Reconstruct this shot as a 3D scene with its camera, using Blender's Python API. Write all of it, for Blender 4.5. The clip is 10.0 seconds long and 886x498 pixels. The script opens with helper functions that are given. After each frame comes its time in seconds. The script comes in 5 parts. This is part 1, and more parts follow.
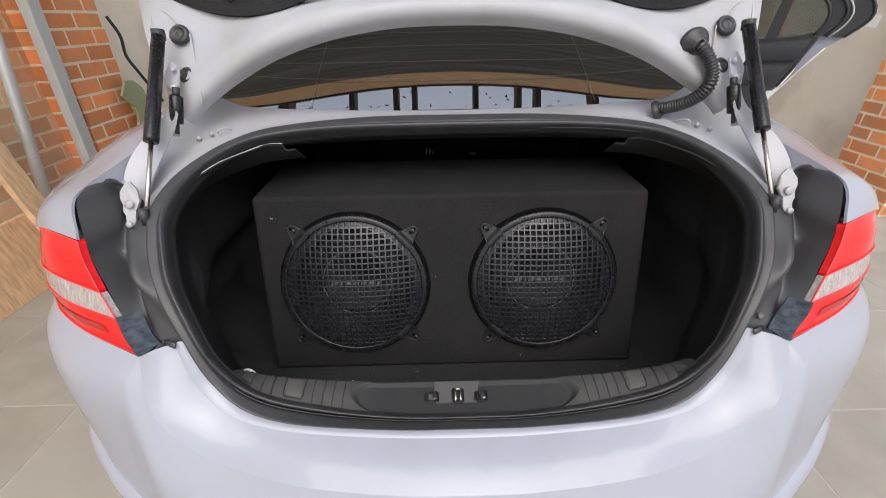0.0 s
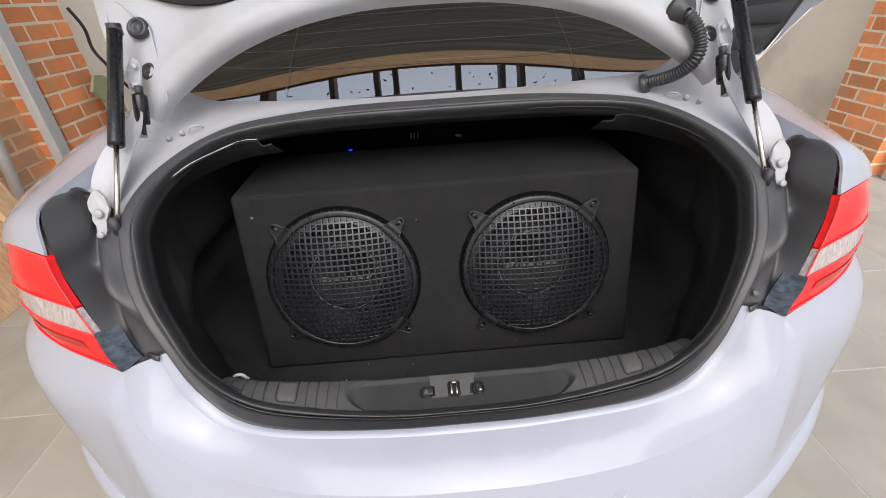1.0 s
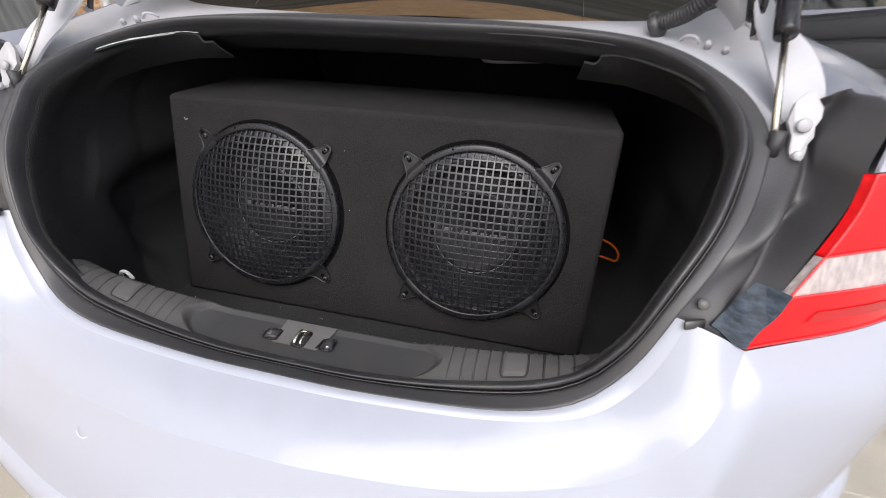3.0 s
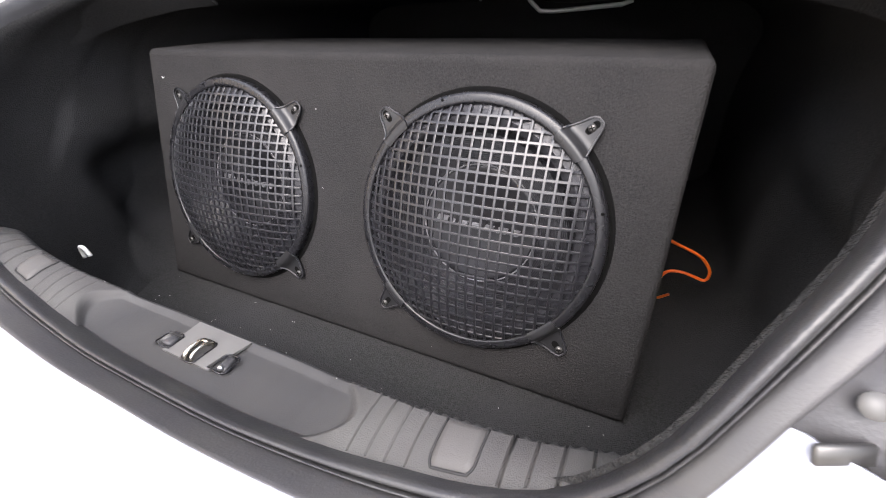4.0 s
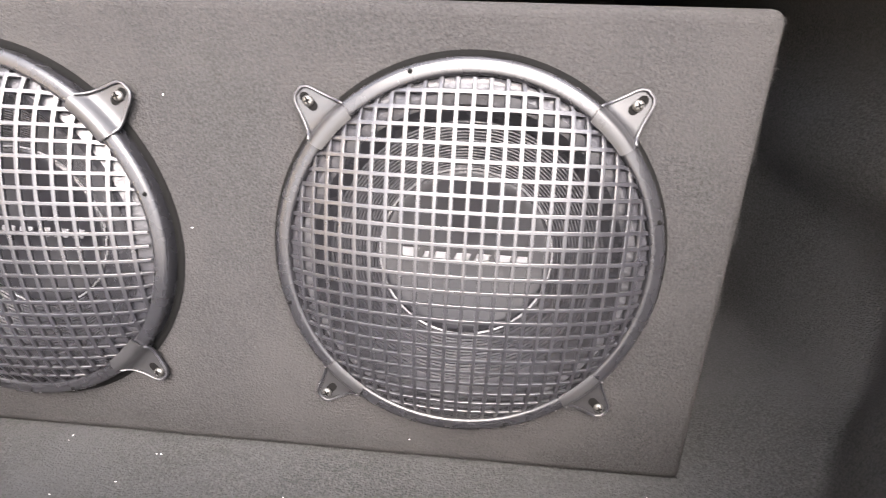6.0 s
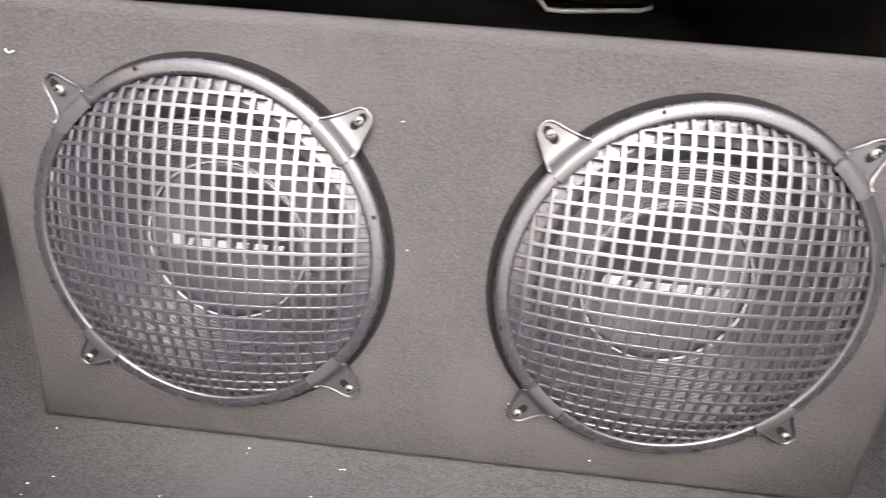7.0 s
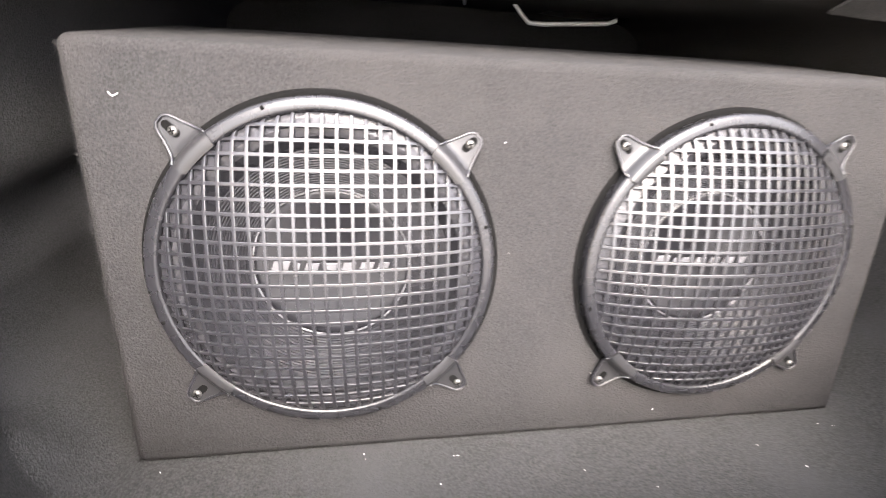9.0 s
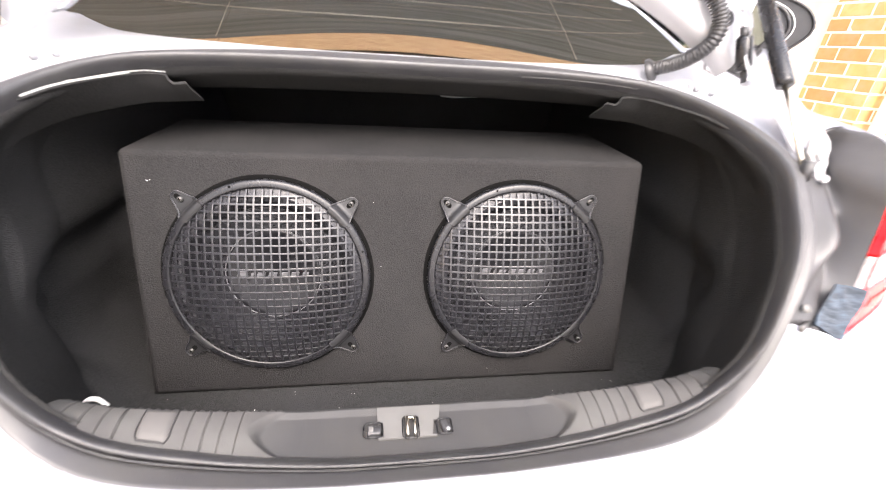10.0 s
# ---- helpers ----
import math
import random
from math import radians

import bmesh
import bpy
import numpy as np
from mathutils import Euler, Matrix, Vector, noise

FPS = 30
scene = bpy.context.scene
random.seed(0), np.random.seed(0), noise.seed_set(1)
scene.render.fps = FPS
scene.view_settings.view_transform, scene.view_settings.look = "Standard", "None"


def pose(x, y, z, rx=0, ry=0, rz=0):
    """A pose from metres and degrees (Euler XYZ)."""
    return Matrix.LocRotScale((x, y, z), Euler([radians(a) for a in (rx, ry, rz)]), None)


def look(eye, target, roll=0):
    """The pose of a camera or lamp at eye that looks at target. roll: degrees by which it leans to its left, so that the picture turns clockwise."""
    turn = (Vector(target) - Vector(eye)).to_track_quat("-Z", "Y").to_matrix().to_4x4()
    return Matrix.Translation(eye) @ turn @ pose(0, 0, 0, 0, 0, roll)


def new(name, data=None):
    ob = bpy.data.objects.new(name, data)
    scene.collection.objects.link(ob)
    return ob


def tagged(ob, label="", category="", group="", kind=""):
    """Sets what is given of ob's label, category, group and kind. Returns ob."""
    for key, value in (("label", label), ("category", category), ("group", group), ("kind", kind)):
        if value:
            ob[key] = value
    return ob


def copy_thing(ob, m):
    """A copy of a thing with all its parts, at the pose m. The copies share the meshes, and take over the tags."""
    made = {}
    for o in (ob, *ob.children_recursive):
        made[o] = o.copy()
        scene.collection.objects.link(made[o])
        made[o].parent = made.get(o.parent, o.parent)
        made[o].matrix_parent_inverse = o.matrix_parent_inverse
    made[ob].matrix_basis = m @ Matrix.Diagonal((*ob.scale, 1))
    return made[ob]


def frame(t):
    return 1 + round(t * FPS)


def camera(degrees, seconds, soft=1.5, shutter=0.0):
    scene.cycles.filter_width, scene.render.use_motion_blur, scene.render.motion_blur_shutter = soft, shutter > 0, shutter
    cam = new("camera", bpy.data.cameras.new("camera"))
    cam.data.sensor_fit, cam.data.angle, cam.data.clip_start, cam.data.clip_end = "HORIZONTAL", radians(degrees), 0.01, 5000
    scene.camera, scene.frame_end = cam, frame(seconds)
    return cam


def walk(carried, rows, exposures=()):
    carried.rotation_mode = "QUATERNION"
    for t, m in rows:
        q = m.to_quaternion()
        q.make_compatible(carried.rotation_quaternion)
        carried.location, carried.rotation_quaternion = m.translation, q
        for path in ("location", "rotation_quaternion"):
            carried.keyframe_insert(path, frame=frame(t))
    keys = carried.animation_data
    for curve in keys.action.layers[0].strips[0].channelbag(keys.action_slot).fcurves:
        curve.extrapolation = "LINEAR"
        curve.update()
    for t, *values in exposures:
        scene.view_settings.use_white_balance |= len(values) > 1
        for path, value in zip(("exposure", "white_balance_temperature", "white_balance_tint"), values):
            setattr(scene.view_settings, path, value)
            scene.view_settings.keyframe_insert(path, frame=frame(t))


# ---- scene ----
cam = camera(93.9, 10.0, soft=0.7, shutter=0.4)
PATH = [
    (0, (-0.03, -0.917, 0.575), (-0.011, 1.002, 0.012), -1.1),
    (0.5, (-0.015, -0.907, 0.578), (0.002, 0.985, -0.069), -3.5),
    (1, (-0.019, -0.889, 0.589), (0.028, 1.0, -0.066), -4.0),
    (1.5, (0.088, -0.921, 0.601), (0.16, 0.982, -0.012), -1.2),
    (2, (0.215, -0.863, 0.572), (0.217, 1.062, 0.031), 0.8),
    (2.5, (0.214, -0.835, 0.486), (0.063, 1.086, -0.05), 5.9),
    (2.7, (0.244, -0.814, 0.458), (0.025, 1.09, -0.115), 5.6),
    (3.8, (0.401, -0.54, 0.385), (-0.362, 1.202, -0.236), 4.7),
    (4, (0.4, -0.502, 0.364), (-0.387, 1.228, -0.259), 4.6),
    (4.5, (0.361, -0.466, 0.343), (-0.441, 1.263, -0.263), 4.6),
    (5, (0.286, -0.398, 0.329), (-0.229, 1.456, -0.216), 4.5),
    (5.2, (0.27, -0.373, 0.323), (-0.083, 1.522, -0.209), 3.8),
    (6.3, (0.164, -0.362, 0.343), (0.063, 1.563, -0.191), 2.7),
    (6.5, (0.116, -0.364, 0.352), (0.031, 1.562, -0.181), 3.0),
    (7, (0.007, -0.377, 0.346), (-0.065, 1.551, -0.18), 4.9),
    (7.5, (-0.125, -0.38, 0.358), (-0.165, 1.546, -0.181), 4.6),
    (8, (-0.207, -0.365, 0.351), (-0.07, 1.559, -0.178), 3.8),
    (8.5, (-0.208, -0.366, 0.35), (0.052, 1.546, -0.176), 3.3),
    (9, (-0.176, -0.418, 0.36), (0.116, 1.488, -0.169), 1.7),
    (9.5, (-0.088, -0.542, 0.411), (0.226, 1.363, -0.113), 1.8),
    (10, (-0.036, -0.722, 0.453), (0.251, 1.197, -0.031), 1.8),
]
# The path is in the frame of the speaker box's slanted front; SLANT turns it upright.
SLANT = -13.0
FACE = pose(0, 0, 0, SLANT)
EXPOSURES = [(0, 0.68, 6380, 11), (0.5, 0.80, 6390, 11), (1.0, 0.82, 6400, 11), (1.5, 0.84, 6410, 11), (2.0, 0.92, 6420, 11), (2.7, 0.92, 6400, 11), (3.8, 2.15, 6350, 15), (4.0, 2.35, 6350, 15), (4.5, 2.85, 6400, 16), (5.0, 3.74, 6650, 15), (6.3, 3.92, 6800, 15.5), (7.5, 3.94, 6800, 15.5), (8.0, 3.86, 6800, 15.5), (9.0, 3.98, 6800, 15), (9.5, 4.10, 6750, 15), (10.0, 2.84, 6750, 15.5)]
walk(cam, [(t, FACE @ look(eye, target, roll)) for t, eye, target, roll in PATH], EXPOSURES)

GROUND = -0.60
CX = 0.012          # the car's middle plane

# ---- light ----
world = bpy.data.worlds.new("sky")
scene.world = world
world.use_nodes = True
wn = world.node_tree.nodes
sky = wn.new("ShaderNodeTexSky")
sky.sky_type = "NISHITA"
sky.sun_disc = False
SUN_EL, SUN_AZ = 52.0, 172.0
sky.sun_elevation, sky.sun_rotation = radians(SUN_EL), radians(SUN_AZ)
sky.air_density, sky.dust_density, sky.ozone_density = 1.0, 6.0, 1.0
haze = wn.new("ShaderNodeHueSaturation")
haze.inputs["Saturation"].default_value = 0.65
cloud = wn.new("ShaderNodeMix")
cloud.data_type = "RGBA"
cloud.inputs["Factor"].default_value = 0.5
cloud.inputs["B"].default_value = (6.0, 6.2, 6.6, 1)
bg = wn["Background"]
bg.inputs["Strength"].default_value = 0.12
world.node_tree.links.new(sky.outputs[0], haze.inputs["Color"])
world.node_tree.links.new(haze.outputs[0], cloud.inputs["A"])
world.node_tree.links.new(cloud.outputs["Result"], bg.inputs["Color"])
sun = new("sun", bpy.data.lights.new("sun", "SUN"))
sun.data.energy, sun.data.angle, sun.data.color = 1.2, radians(60), (1.0, 0.95, 0.88)
sun_from = Vector((math.sin(radians(SUN_AZ)) * math.cos(radians(SUN_EL)), math.cos(radians(SUN_AZ)) * math.cos(radians(SUN_EL)), math.sin(radians(SUN_EL))))
sun.matrix_world = look(sun_from * 20, (0, 0, 0))


# ---- materials ----
def material(name, color, rough=0.5, metal=0.0, vary=0.0, scale=20.0, bump=0.0, bump_scale=200.0, coat=0.0, stain=None, stain_scale=2.0, spec=0.5, rough_vary=0.0, detail=4.0, per_object=0.0, contrast=0.0, bump_dist=0.002, stretch=None):
    m = bpy.data.materials.new(name)
    m.use_nodes = True
    nt = m.node_tree
    n, ln = nt.nodes, nt.links
    b = n["Principled BSDF"]
    b.inputs["Roughness"].default_value = rough
    b.inputs["Metallic"].default_value = metal
    b.inputs["Coat Weight"].default_value = coat
    b.inputs["Coat Roughness"].default_value = 0.04
    b.inputs["Specular IOR Level"].default_value = spec
    tc = n.new("ShaderNodeTexCoord")
    place = tc.outputs["Object"]
    if per_object:
        pick = n.new("ShaderNodeObjectInfo")
        move = n.new("ShaderNodeVectorMath")
        move.operation = "MULTIPLY_ADD"
        ln.new(pick.outputs["Random"], move.inputs[0])
        move.inputs[1].default_value = (37.0, 53.0, 71.0)
        ln.new(place, move.inputs[2])
        place = move.outputs["Vector"]
    if stretch:
        mp = n.new("ShaderNodeMapping")
        mp.inputs["Scale"].default_value = stretch
        ln.new(place, mp.inputs["Vector"])
    col = n.new("ShaderNodeMix")
    col.data_type = "RGBA"
    col.inputs["A"].default_value = (*color, 1)
    hi = [min(1, c * (1 + vary)) for c in color]
    col.inputs["B"].default_value = (*hi, 1)
    nz = n.new("ShaderNodeTexNoise")
    nz.inputs["Scale"].default_value, nz.inputs["Detail"].default_value = scale, detail
    ln.new((mp.outputs["Vector"] if stretch else place), nz.inputs["Vector"])
    if contrast:
        mr0 = n.new("ShaderNodeMapRange")
        mr0.inputs["From Min"].default_value, mr0.inputs["From Max"].default_value = 0.5 - contrast, 0.5 + contrast
        ln.new(nz.outputs["Fac"], mr0.inputs["Value"])
        ln.new(mr0.outputs["Result"], col.inputs["Factor"])
    else:
        ln.new(nz.outputs["Fac"], col.inputs["Factor"])
    out = col.outputs["Result"]
    if stain:
        ns = n.new("ShaderNodeTexNoise")
        ns.inputs["Scale"].default_value, ns.inputs["Detail"].default_value = stain_scale, 6
        ln.new(place, ns.inputs["Vector"])
        rp = n.new("ShaderNodeValToRGB")
        rp.color_ramp.elements[0].position, rp.color_ramp.elements[1].position = 0.45, 0.75
        ln.new(ns.outputs["Fac"], rp.inputs["Fac"])
        mx = n.new("ShaderNodeMix")
        mx.data_type = "RGBA"
        ln.new(rp.outputs["Color"], mx.inputs["Factor"])
        ln.new(out, mx.inputs["A"])
        mx.inputs["B"].default_value = (*stain, 1)
        out = mx.outputs["Result"]
    if per_object:
        oi = n.new("ShaderNodeObjectInfo")
        hs = n.new("ShaderNodeHueSaturation")
        mr = n.new("ShaderNodeMapRange")
        mr.inputs["To Min"].default_value, mr.inputs["To Max"].default_value = 1 - per_object, 1 + per_object
        ln.new(oi.outputs["Random"], mr.inputs["Value"])
        ln.new(mr.outputs["Result"], hs.inputs["Value"])
        ln.new(out, hs.inputs["Color"])
        out = hs.outputs["Color"]
    ln.new(out, b.inputs["Base Color"])
    if rough_vary:
        mr2 = n.new("ShaderNodeMapRange")
        mr2.inputs["To Min"].default_value, mr2.inputs["To Max"].default_value = max(0.02, rough - rough_vary), min(1, rough + rough_vary)
        nr = n.new("ShaderNodeTexNoise")
        nr.inputs["Scale"].default_value, nr.inputs["Detail"].default_value = scale * 0.6, 5
        ln.new(place, nr.inputs["Vector"])
        ln.new(nr.outputs["Fac"], mr2.inputs["Value"])
        ln.new(mr2.outputs["Result"], b.inputs["Roughness"])
    if bump:
        nb = n.new("ShaderNodeTexNoise")
        nb.inputs["Scale"].default_value, nb.inputs["Detail"].default_value = bump_scale, 3
        ln.new(place, nb.inputs["Vector"])
        bp = n.new("ShaderNodeBump")
        bp.inputs["Strength"].default_value, bp.inputs["Distance"].default_value = bump, bump_dist
        ln.new(nb.outputs["Fac"], bp.inputs["Height"])
        ln.new(bp.outputs["Normal"], b.inputs["Normal"])
    return m


def glass(name, color, rough=0.0, clear=0.6, ior=1.5):
    """Thin glass: part plain see-through, part gloss by Fresnel."""
    m = bpy.data.materials.new(name)
    m.use_nodes = True
    n, ln = m.node_tree.nodes, m.node_tree.links
    n.remove(n["Principled BSDF"])
    tr = n.new("ShaderNodeBsdfTransparent")
    tr.inputs["Color"].default_value = (*[c * clear for c in color], 1)
    gl = n.new("ShaderNodeBsdfGlossy")
    gl.inputs["Roughness"].default_value = rough
    fr = n.new("ShaderNodeFresnel")
    fr.inputs["IOR"].default_value = ior
    mx = n.new("ShaderNodeMixShader")
    ln.new(fr.outputs[0], mx.inputs["Fac"])
    ln.new(tr.outputs[0], mx.inputs[1])
    ln.new(gl.outputs[0], mx.inputs[2])
    ln.new(mx.outputs[0], n["Material Output"].inputs["Surface"])
    return m


PAINT = material("white_car_paint", (0.32, 0.335, 0.39), 0.42, 0.0, 0.03, 60, coat=0.85, spec=0.2, bump=0.03, bump_scale=1400)
PAINT.node_tree.nodes["Principled BSDF"].inputs["Coat Roughness"].default_value = 0.05
PAINT_DULL = material("white_underpaint", (0.40, 0.405, 0.435), 0.45, 0.0, 0.08, 30, stain=(0.34, 0.335, 0.335), stain_scale=6, rough_vary=0.1)
PLASTIC = material("black_plastic", (0.027, 0.027, 0.029), 0.38, 0, 0.5, 60, bump=0.35, bump_scale=900, rough_vary=0.08)
PLASTIC_GREY = material("scuffed_grey_plastic", (0.044, 0.043, 0.043), 0.55, 0, 0.4, 40, bump=0.3, bump_scale=900, rough_vary=0.1, spec=0.18, stain=(0.070, 0.070, 0.068), stain_scale=14)
RECESS = material("matte_charcoal_plastic", (0.031, 0.031, 0.032), 0.58, 0, 0.3, 30, spec=0.35, bump=0.25, bump_scale=1200, stain=(0.042, 0.041, 0.040), stain_scale=8)
RUBBER = material("black_rubber", (0.023, 0.023, 0.025), 0.35, 0, 0.5, 30, bump=0.2, bump_scale=500, rough_vary=0.1, stain=(0.04, 0.04, 0.04), stain_scale=20)
FLANGE = material("dusty_black_flange", (0.036, 0.0355, 0.038), 0.42, 0, 0.4, 30, bump=0.15, bump_scale=500, rough_vary=0.12, stain=(0.055, 0.054, 0.053), stain_scale=12)
PAD = material("worn_smooth_plastic", (0.056, 0.054, 0.053), 0.5, 0, 0.3, 30, spec=0.25, bump=0.15, bump_scale=900, rough_vary=0.08)
VOID = material("deep_black", (0.004, 0.004, 0.004), 0.9, spec=0.04)
LINER = material("charcoal_boot_carpet", (0.0190, 0.0190, 0.0190), 0.95, 0, 1.0, 420, contrast=0.17, bump=0.7, bump_scale=520, bump_dist=0.003, stain=(0.034, 0.034, 0.035), stain_scale=7, spec=0.06)
CARPET = material("charcoal_box_carpet", (0.0152, 0.0149, 0.0151), 0.95, 0, 0.8, 420, contrast=0.2, bump=0.55, bump_scale=430, bump_dist=0.003, stain=(0.026, 0.0252, 0.0252), stain_scale=9, spec=0.06)
GRILLE = material("black_enamel_steel", (0.012, 0.012, 0.0142), 0.30, 0, 0.3, 80, rough_vary=0.08, spec=0.66)
CLAMP = material("black_clamp_steel", (0.014, 0.014, 0.0150), 0.31, 0, 0.4, 90, rough_vary=0.1, spec=0.4)
RING = material("black_gloss_steel", (0.010, 0.010, 0.0115), 0.27, 0, 0.3, 80, rough_vary=0.08, spec=0.42)
CONE = material("black_glossy_cone", (0.016, 0.016, 0.0185), 0.27, 0, 0.6, 60, bump=0.3, bump_scale=300, rough_vary=0.08, spec=0.34)
CAP = material("turned_black_cap", (0.012, 0.012, 0.0142), 0.30, 0, 0.3, 70, spec=0.45)
CAP.node_tree.nodes["Principled BSDF"].inputs["Anisotropic"].default_value = 0.85
turned = CAP.node_tree.nodes.new("ShaderNodeTangent")
turned.direction_type, turned.axis = "RADIAL", "Y"
CAP.node_tree.links.new(turned.outputs[0], CAP.node_tree.nodes["Principled BSDF"].inputs["Tangent"])
SILVER = material("silver_print", (0.17, 0.17, 0.18), 0.4, 0.2, 0.1, 50)
SCREW = material("dark_zinc_screw", (0.09, 0.088, 0.085), 0.42, 0.8, 0.3, 90)
PLATE = material("pale_grey_plate", (0.085, 0.084, 0.082), 0.5, 0.0, 0.3, 40, rough_vary=0.1)
CHROME = material("worn_chrome", (0.62, 0.58, 0.50), 0.22, 1.0, 0.15, 40, rough_vary=0.1)
STEEL = material("zinc_steel", (0.55, 0.55, 0.57), 0.35, 1.0, 0.2, 60, rough_vary=0.12)
RED = material("red_tail_lens", (0.62, 0.006, 0.009), 0.16, 0, 0.3, 120, contrast=0.2, stretch=(.06, .06, 1), coat=0.12, bump=0.25, bump_scale=60, spec=0.25)
RED_DEEP = material("deep_red_reflector", (0.30, 0.004, 0.006), 0.22, 0, 0.6, 160, contrast=0.2, stretch=(.06, .06, 1), coat=0.1)
RIM_RED = material("red_lens_rim", (0.72, 0.03, 0.035), 0.25, 0, 0.2, 60)
CLEAR = material("clear_tail_lens", (0.31, 0.275, 0.27), 0.2, 0.1, 0.7, 220, contrast=0.2, stretch=(1, 1, .12), coat=0.5, bump=0.8, bump_scale=120)
GLASS = glass("rear_glass", (0.55, 0.6, 0.57), 0.0, 0.35, 5.6)
ROOFING = glass("clear_roofing", (0.95, 0.97, 1.0), 0.0, 1.0, 1.1)
DOORGLASS = glass("door_glass", (0.8, 0.85, 0.8), 0.0, 0.6, 1.5)
TILE = material("grey_floor_tile", (0.27, 0.25, 0.213), 0.5, 0, 0.3, 5, contrast=0.25, bump=0.3, bump_scale=90, stain=(0.34, 0.32, 0.28), stain_scale=1.7, rough_vary=0.12, per_object=0.05)
GROUT = material("grey_grout", (0.36, 0.335, 0.30), 0.9, 0, 0.3, 50)
BRICK = material("orange_brick", (0.73, 0.25, 0.087), 0.85, 0, 0.45, 18, bump=0.8, bump_scale=120, stain=(0.62, 0.32, 0.17), stain_scale=9, per_object=0.22)
MORTAR = material("cream_mortar", (0.76, 0.65, 0.49), 0.95, 0, 0.3, 60, bump=0.6, bump_scale=150)
PLASTER = material("beige_plaster", (0.76, 0.67, 0.545), 0.85, 0, 0.12, 5, bump=0.3, bump_scale=60, stain=(0.50, 0.41, 0.32), stain_scale=1.5)
WOOD = material("pale_timber", (0.54, 0.35, 0.20), 0.65, 0, 0.7, 6, contrast=0.25, stretch=(2, 9, 2), bump=0.3, bump_scale=60)
GALV = material("galvanised_pipe", (0.50, 0.51, 0.50), 0.5, 0.3, 0.3, 14, rough_vary=0.15)
BRICK_OLD = material("dusty_brown_brick", (0.68, 0.40, 0.23), 0.9, 0, 0.5, 14, bump=0.9, bump_scale=90, stain=(0.68, 0.54, 0.38), stain_scale=7, per_object=0.25)
GREEN = material("pale_green_plastic", (0.30, 0.32, 0.17), 0.6, 0, 0.2, 12)
PINE = material("pale_pine_beam", (0.74, 0.49, 0.31), 0.6, 0, 0.5, 7, contrast=0.25, stretch=(2, 9, 9), bump=0.2, bump_scale=60)
RAFTER = material("dark_stained_rafter", (0.05, 0.038, 0.03), 0.7, 0, 0.5, 14)
SOFFIT = material("dark_ceiling_board", (0.040, 0.043, 0.042), 0.6, 0, 8.0, 4, contrast=0.45, stretch=(0.12, 9, 1))
DOORTRIM = material("charcoal_door_trim", (0.030, 0.031, 0.034), 0.6, 0, 0.4, 40, bump=0.4, bump_scale=600)
DARK = material("dark_void", (0.015, 0.015, 0.016), 0.8)
ORANGE = material("orange_wire", (0.75, 0.13, 0.01), 0.4)
WHITE = material("white_nylon", (0.8, 0.8, 0.78), 0.4)


# ---- helpers of this scene ----
ORIGIN = {}


def thing(name, at, label, category, group="", kind=""):
    ob = new(name)
    ob.empty_display_size = 0.1
    ob.location = at
    ORIGIN[ob] = Vector(at)
    return tagged(ob, label, category, group, kind)


def part(name, bm, mat, parent=None, label="", smooth=True, doubles=0.0):
    """Links a bmesh that is given in world places as one mesh under parent."""
    if doubles:
        bmesh.ops.remove_doubles(bm, verts=bm.verts, dist=doubles)
    bmesh.ops.recalc_face_normals(bm, faces=bm.faces)
    for e in bm.edges:
        if e.is_boundary:
            e.smooth = False
    base = ORIGIN[parent] if parent else Vector((0, 0, 0))
    bm.transform(Matrix.Translation(-base))
    me = bpy.data.meshes.new(name)
    for f in bm.faces:
        f.smooth = smooth
    bm.to_mesh(me)
    bm.free()
    me.materials.append(mat)
    ob = new(name, me)
    if parent:
        ob.parent = parent
    ORIGIN[ob] = base
    return tagged(ob, label)


def curve(pts, n):
    """n points at even steps along a smooth line through pts."""
    p = [Vector(v) for v in pts]
    p = [2 * p[0] - p[1]] + p + [2 * p[-1] - p[-2]]
    fine = []
    for i in range(1, len(p) - 2):
        a, b, c, d = p[i - 1:i + 3]
        for k in range(24):
            t = k / 24
            fine.append(0.5 * ((2 * b) + (c - a) * t + (2 * a - 5 * b + 4 * c - d) * t * t + (3 * b - a - 3 * c + d) * t ** 3))
    fine.append(p[-2])
    run = [0.0]
    for a, b in zip(fine, fine[1:]):
        run.append(run[-1] + (b - a).length)
    out, j = [], 0
    for k in range(n):
        s = run[-1] * k / (n - 1)
        while j < len(run) - 2 and run[j + 1] < s:
            j += 1
        f = (s - run[j]) / max(1e-9, run[j + 1] - run[j])
        out.append(fine[j].lerp(fine[j + 1], min(1, f)))
    return out


def both(half):
    """A half line, given from the side to the middle, with its mirror half: left to right. x is from the car's middle."""
    left = [(CX - x, y, z) for x, y, z in half]
    right = [(CX + x, y, z) for x, y, z in reversed(half)]
    if abs(half[-1][0]) < 1e-6:
        right = right[1:]
    return left + right


def side(pts, s):
    return [(CX + s * x, y, z) for x, y, z in pts]


def sheet(rows, closed=False, bm=None):
    bm = bm or bmesh.new()
    vs = [[bm.verts.new(p) for p in r] for r in rows]
    for a, b in zip(vs, vs[1:]):
        k = len(a)
        for i in range(k if closed else k - 1):
            bm.faces.new((a[i], a[(i + 1) % k], b[(i + 1) % k], b[i]))
    return bm


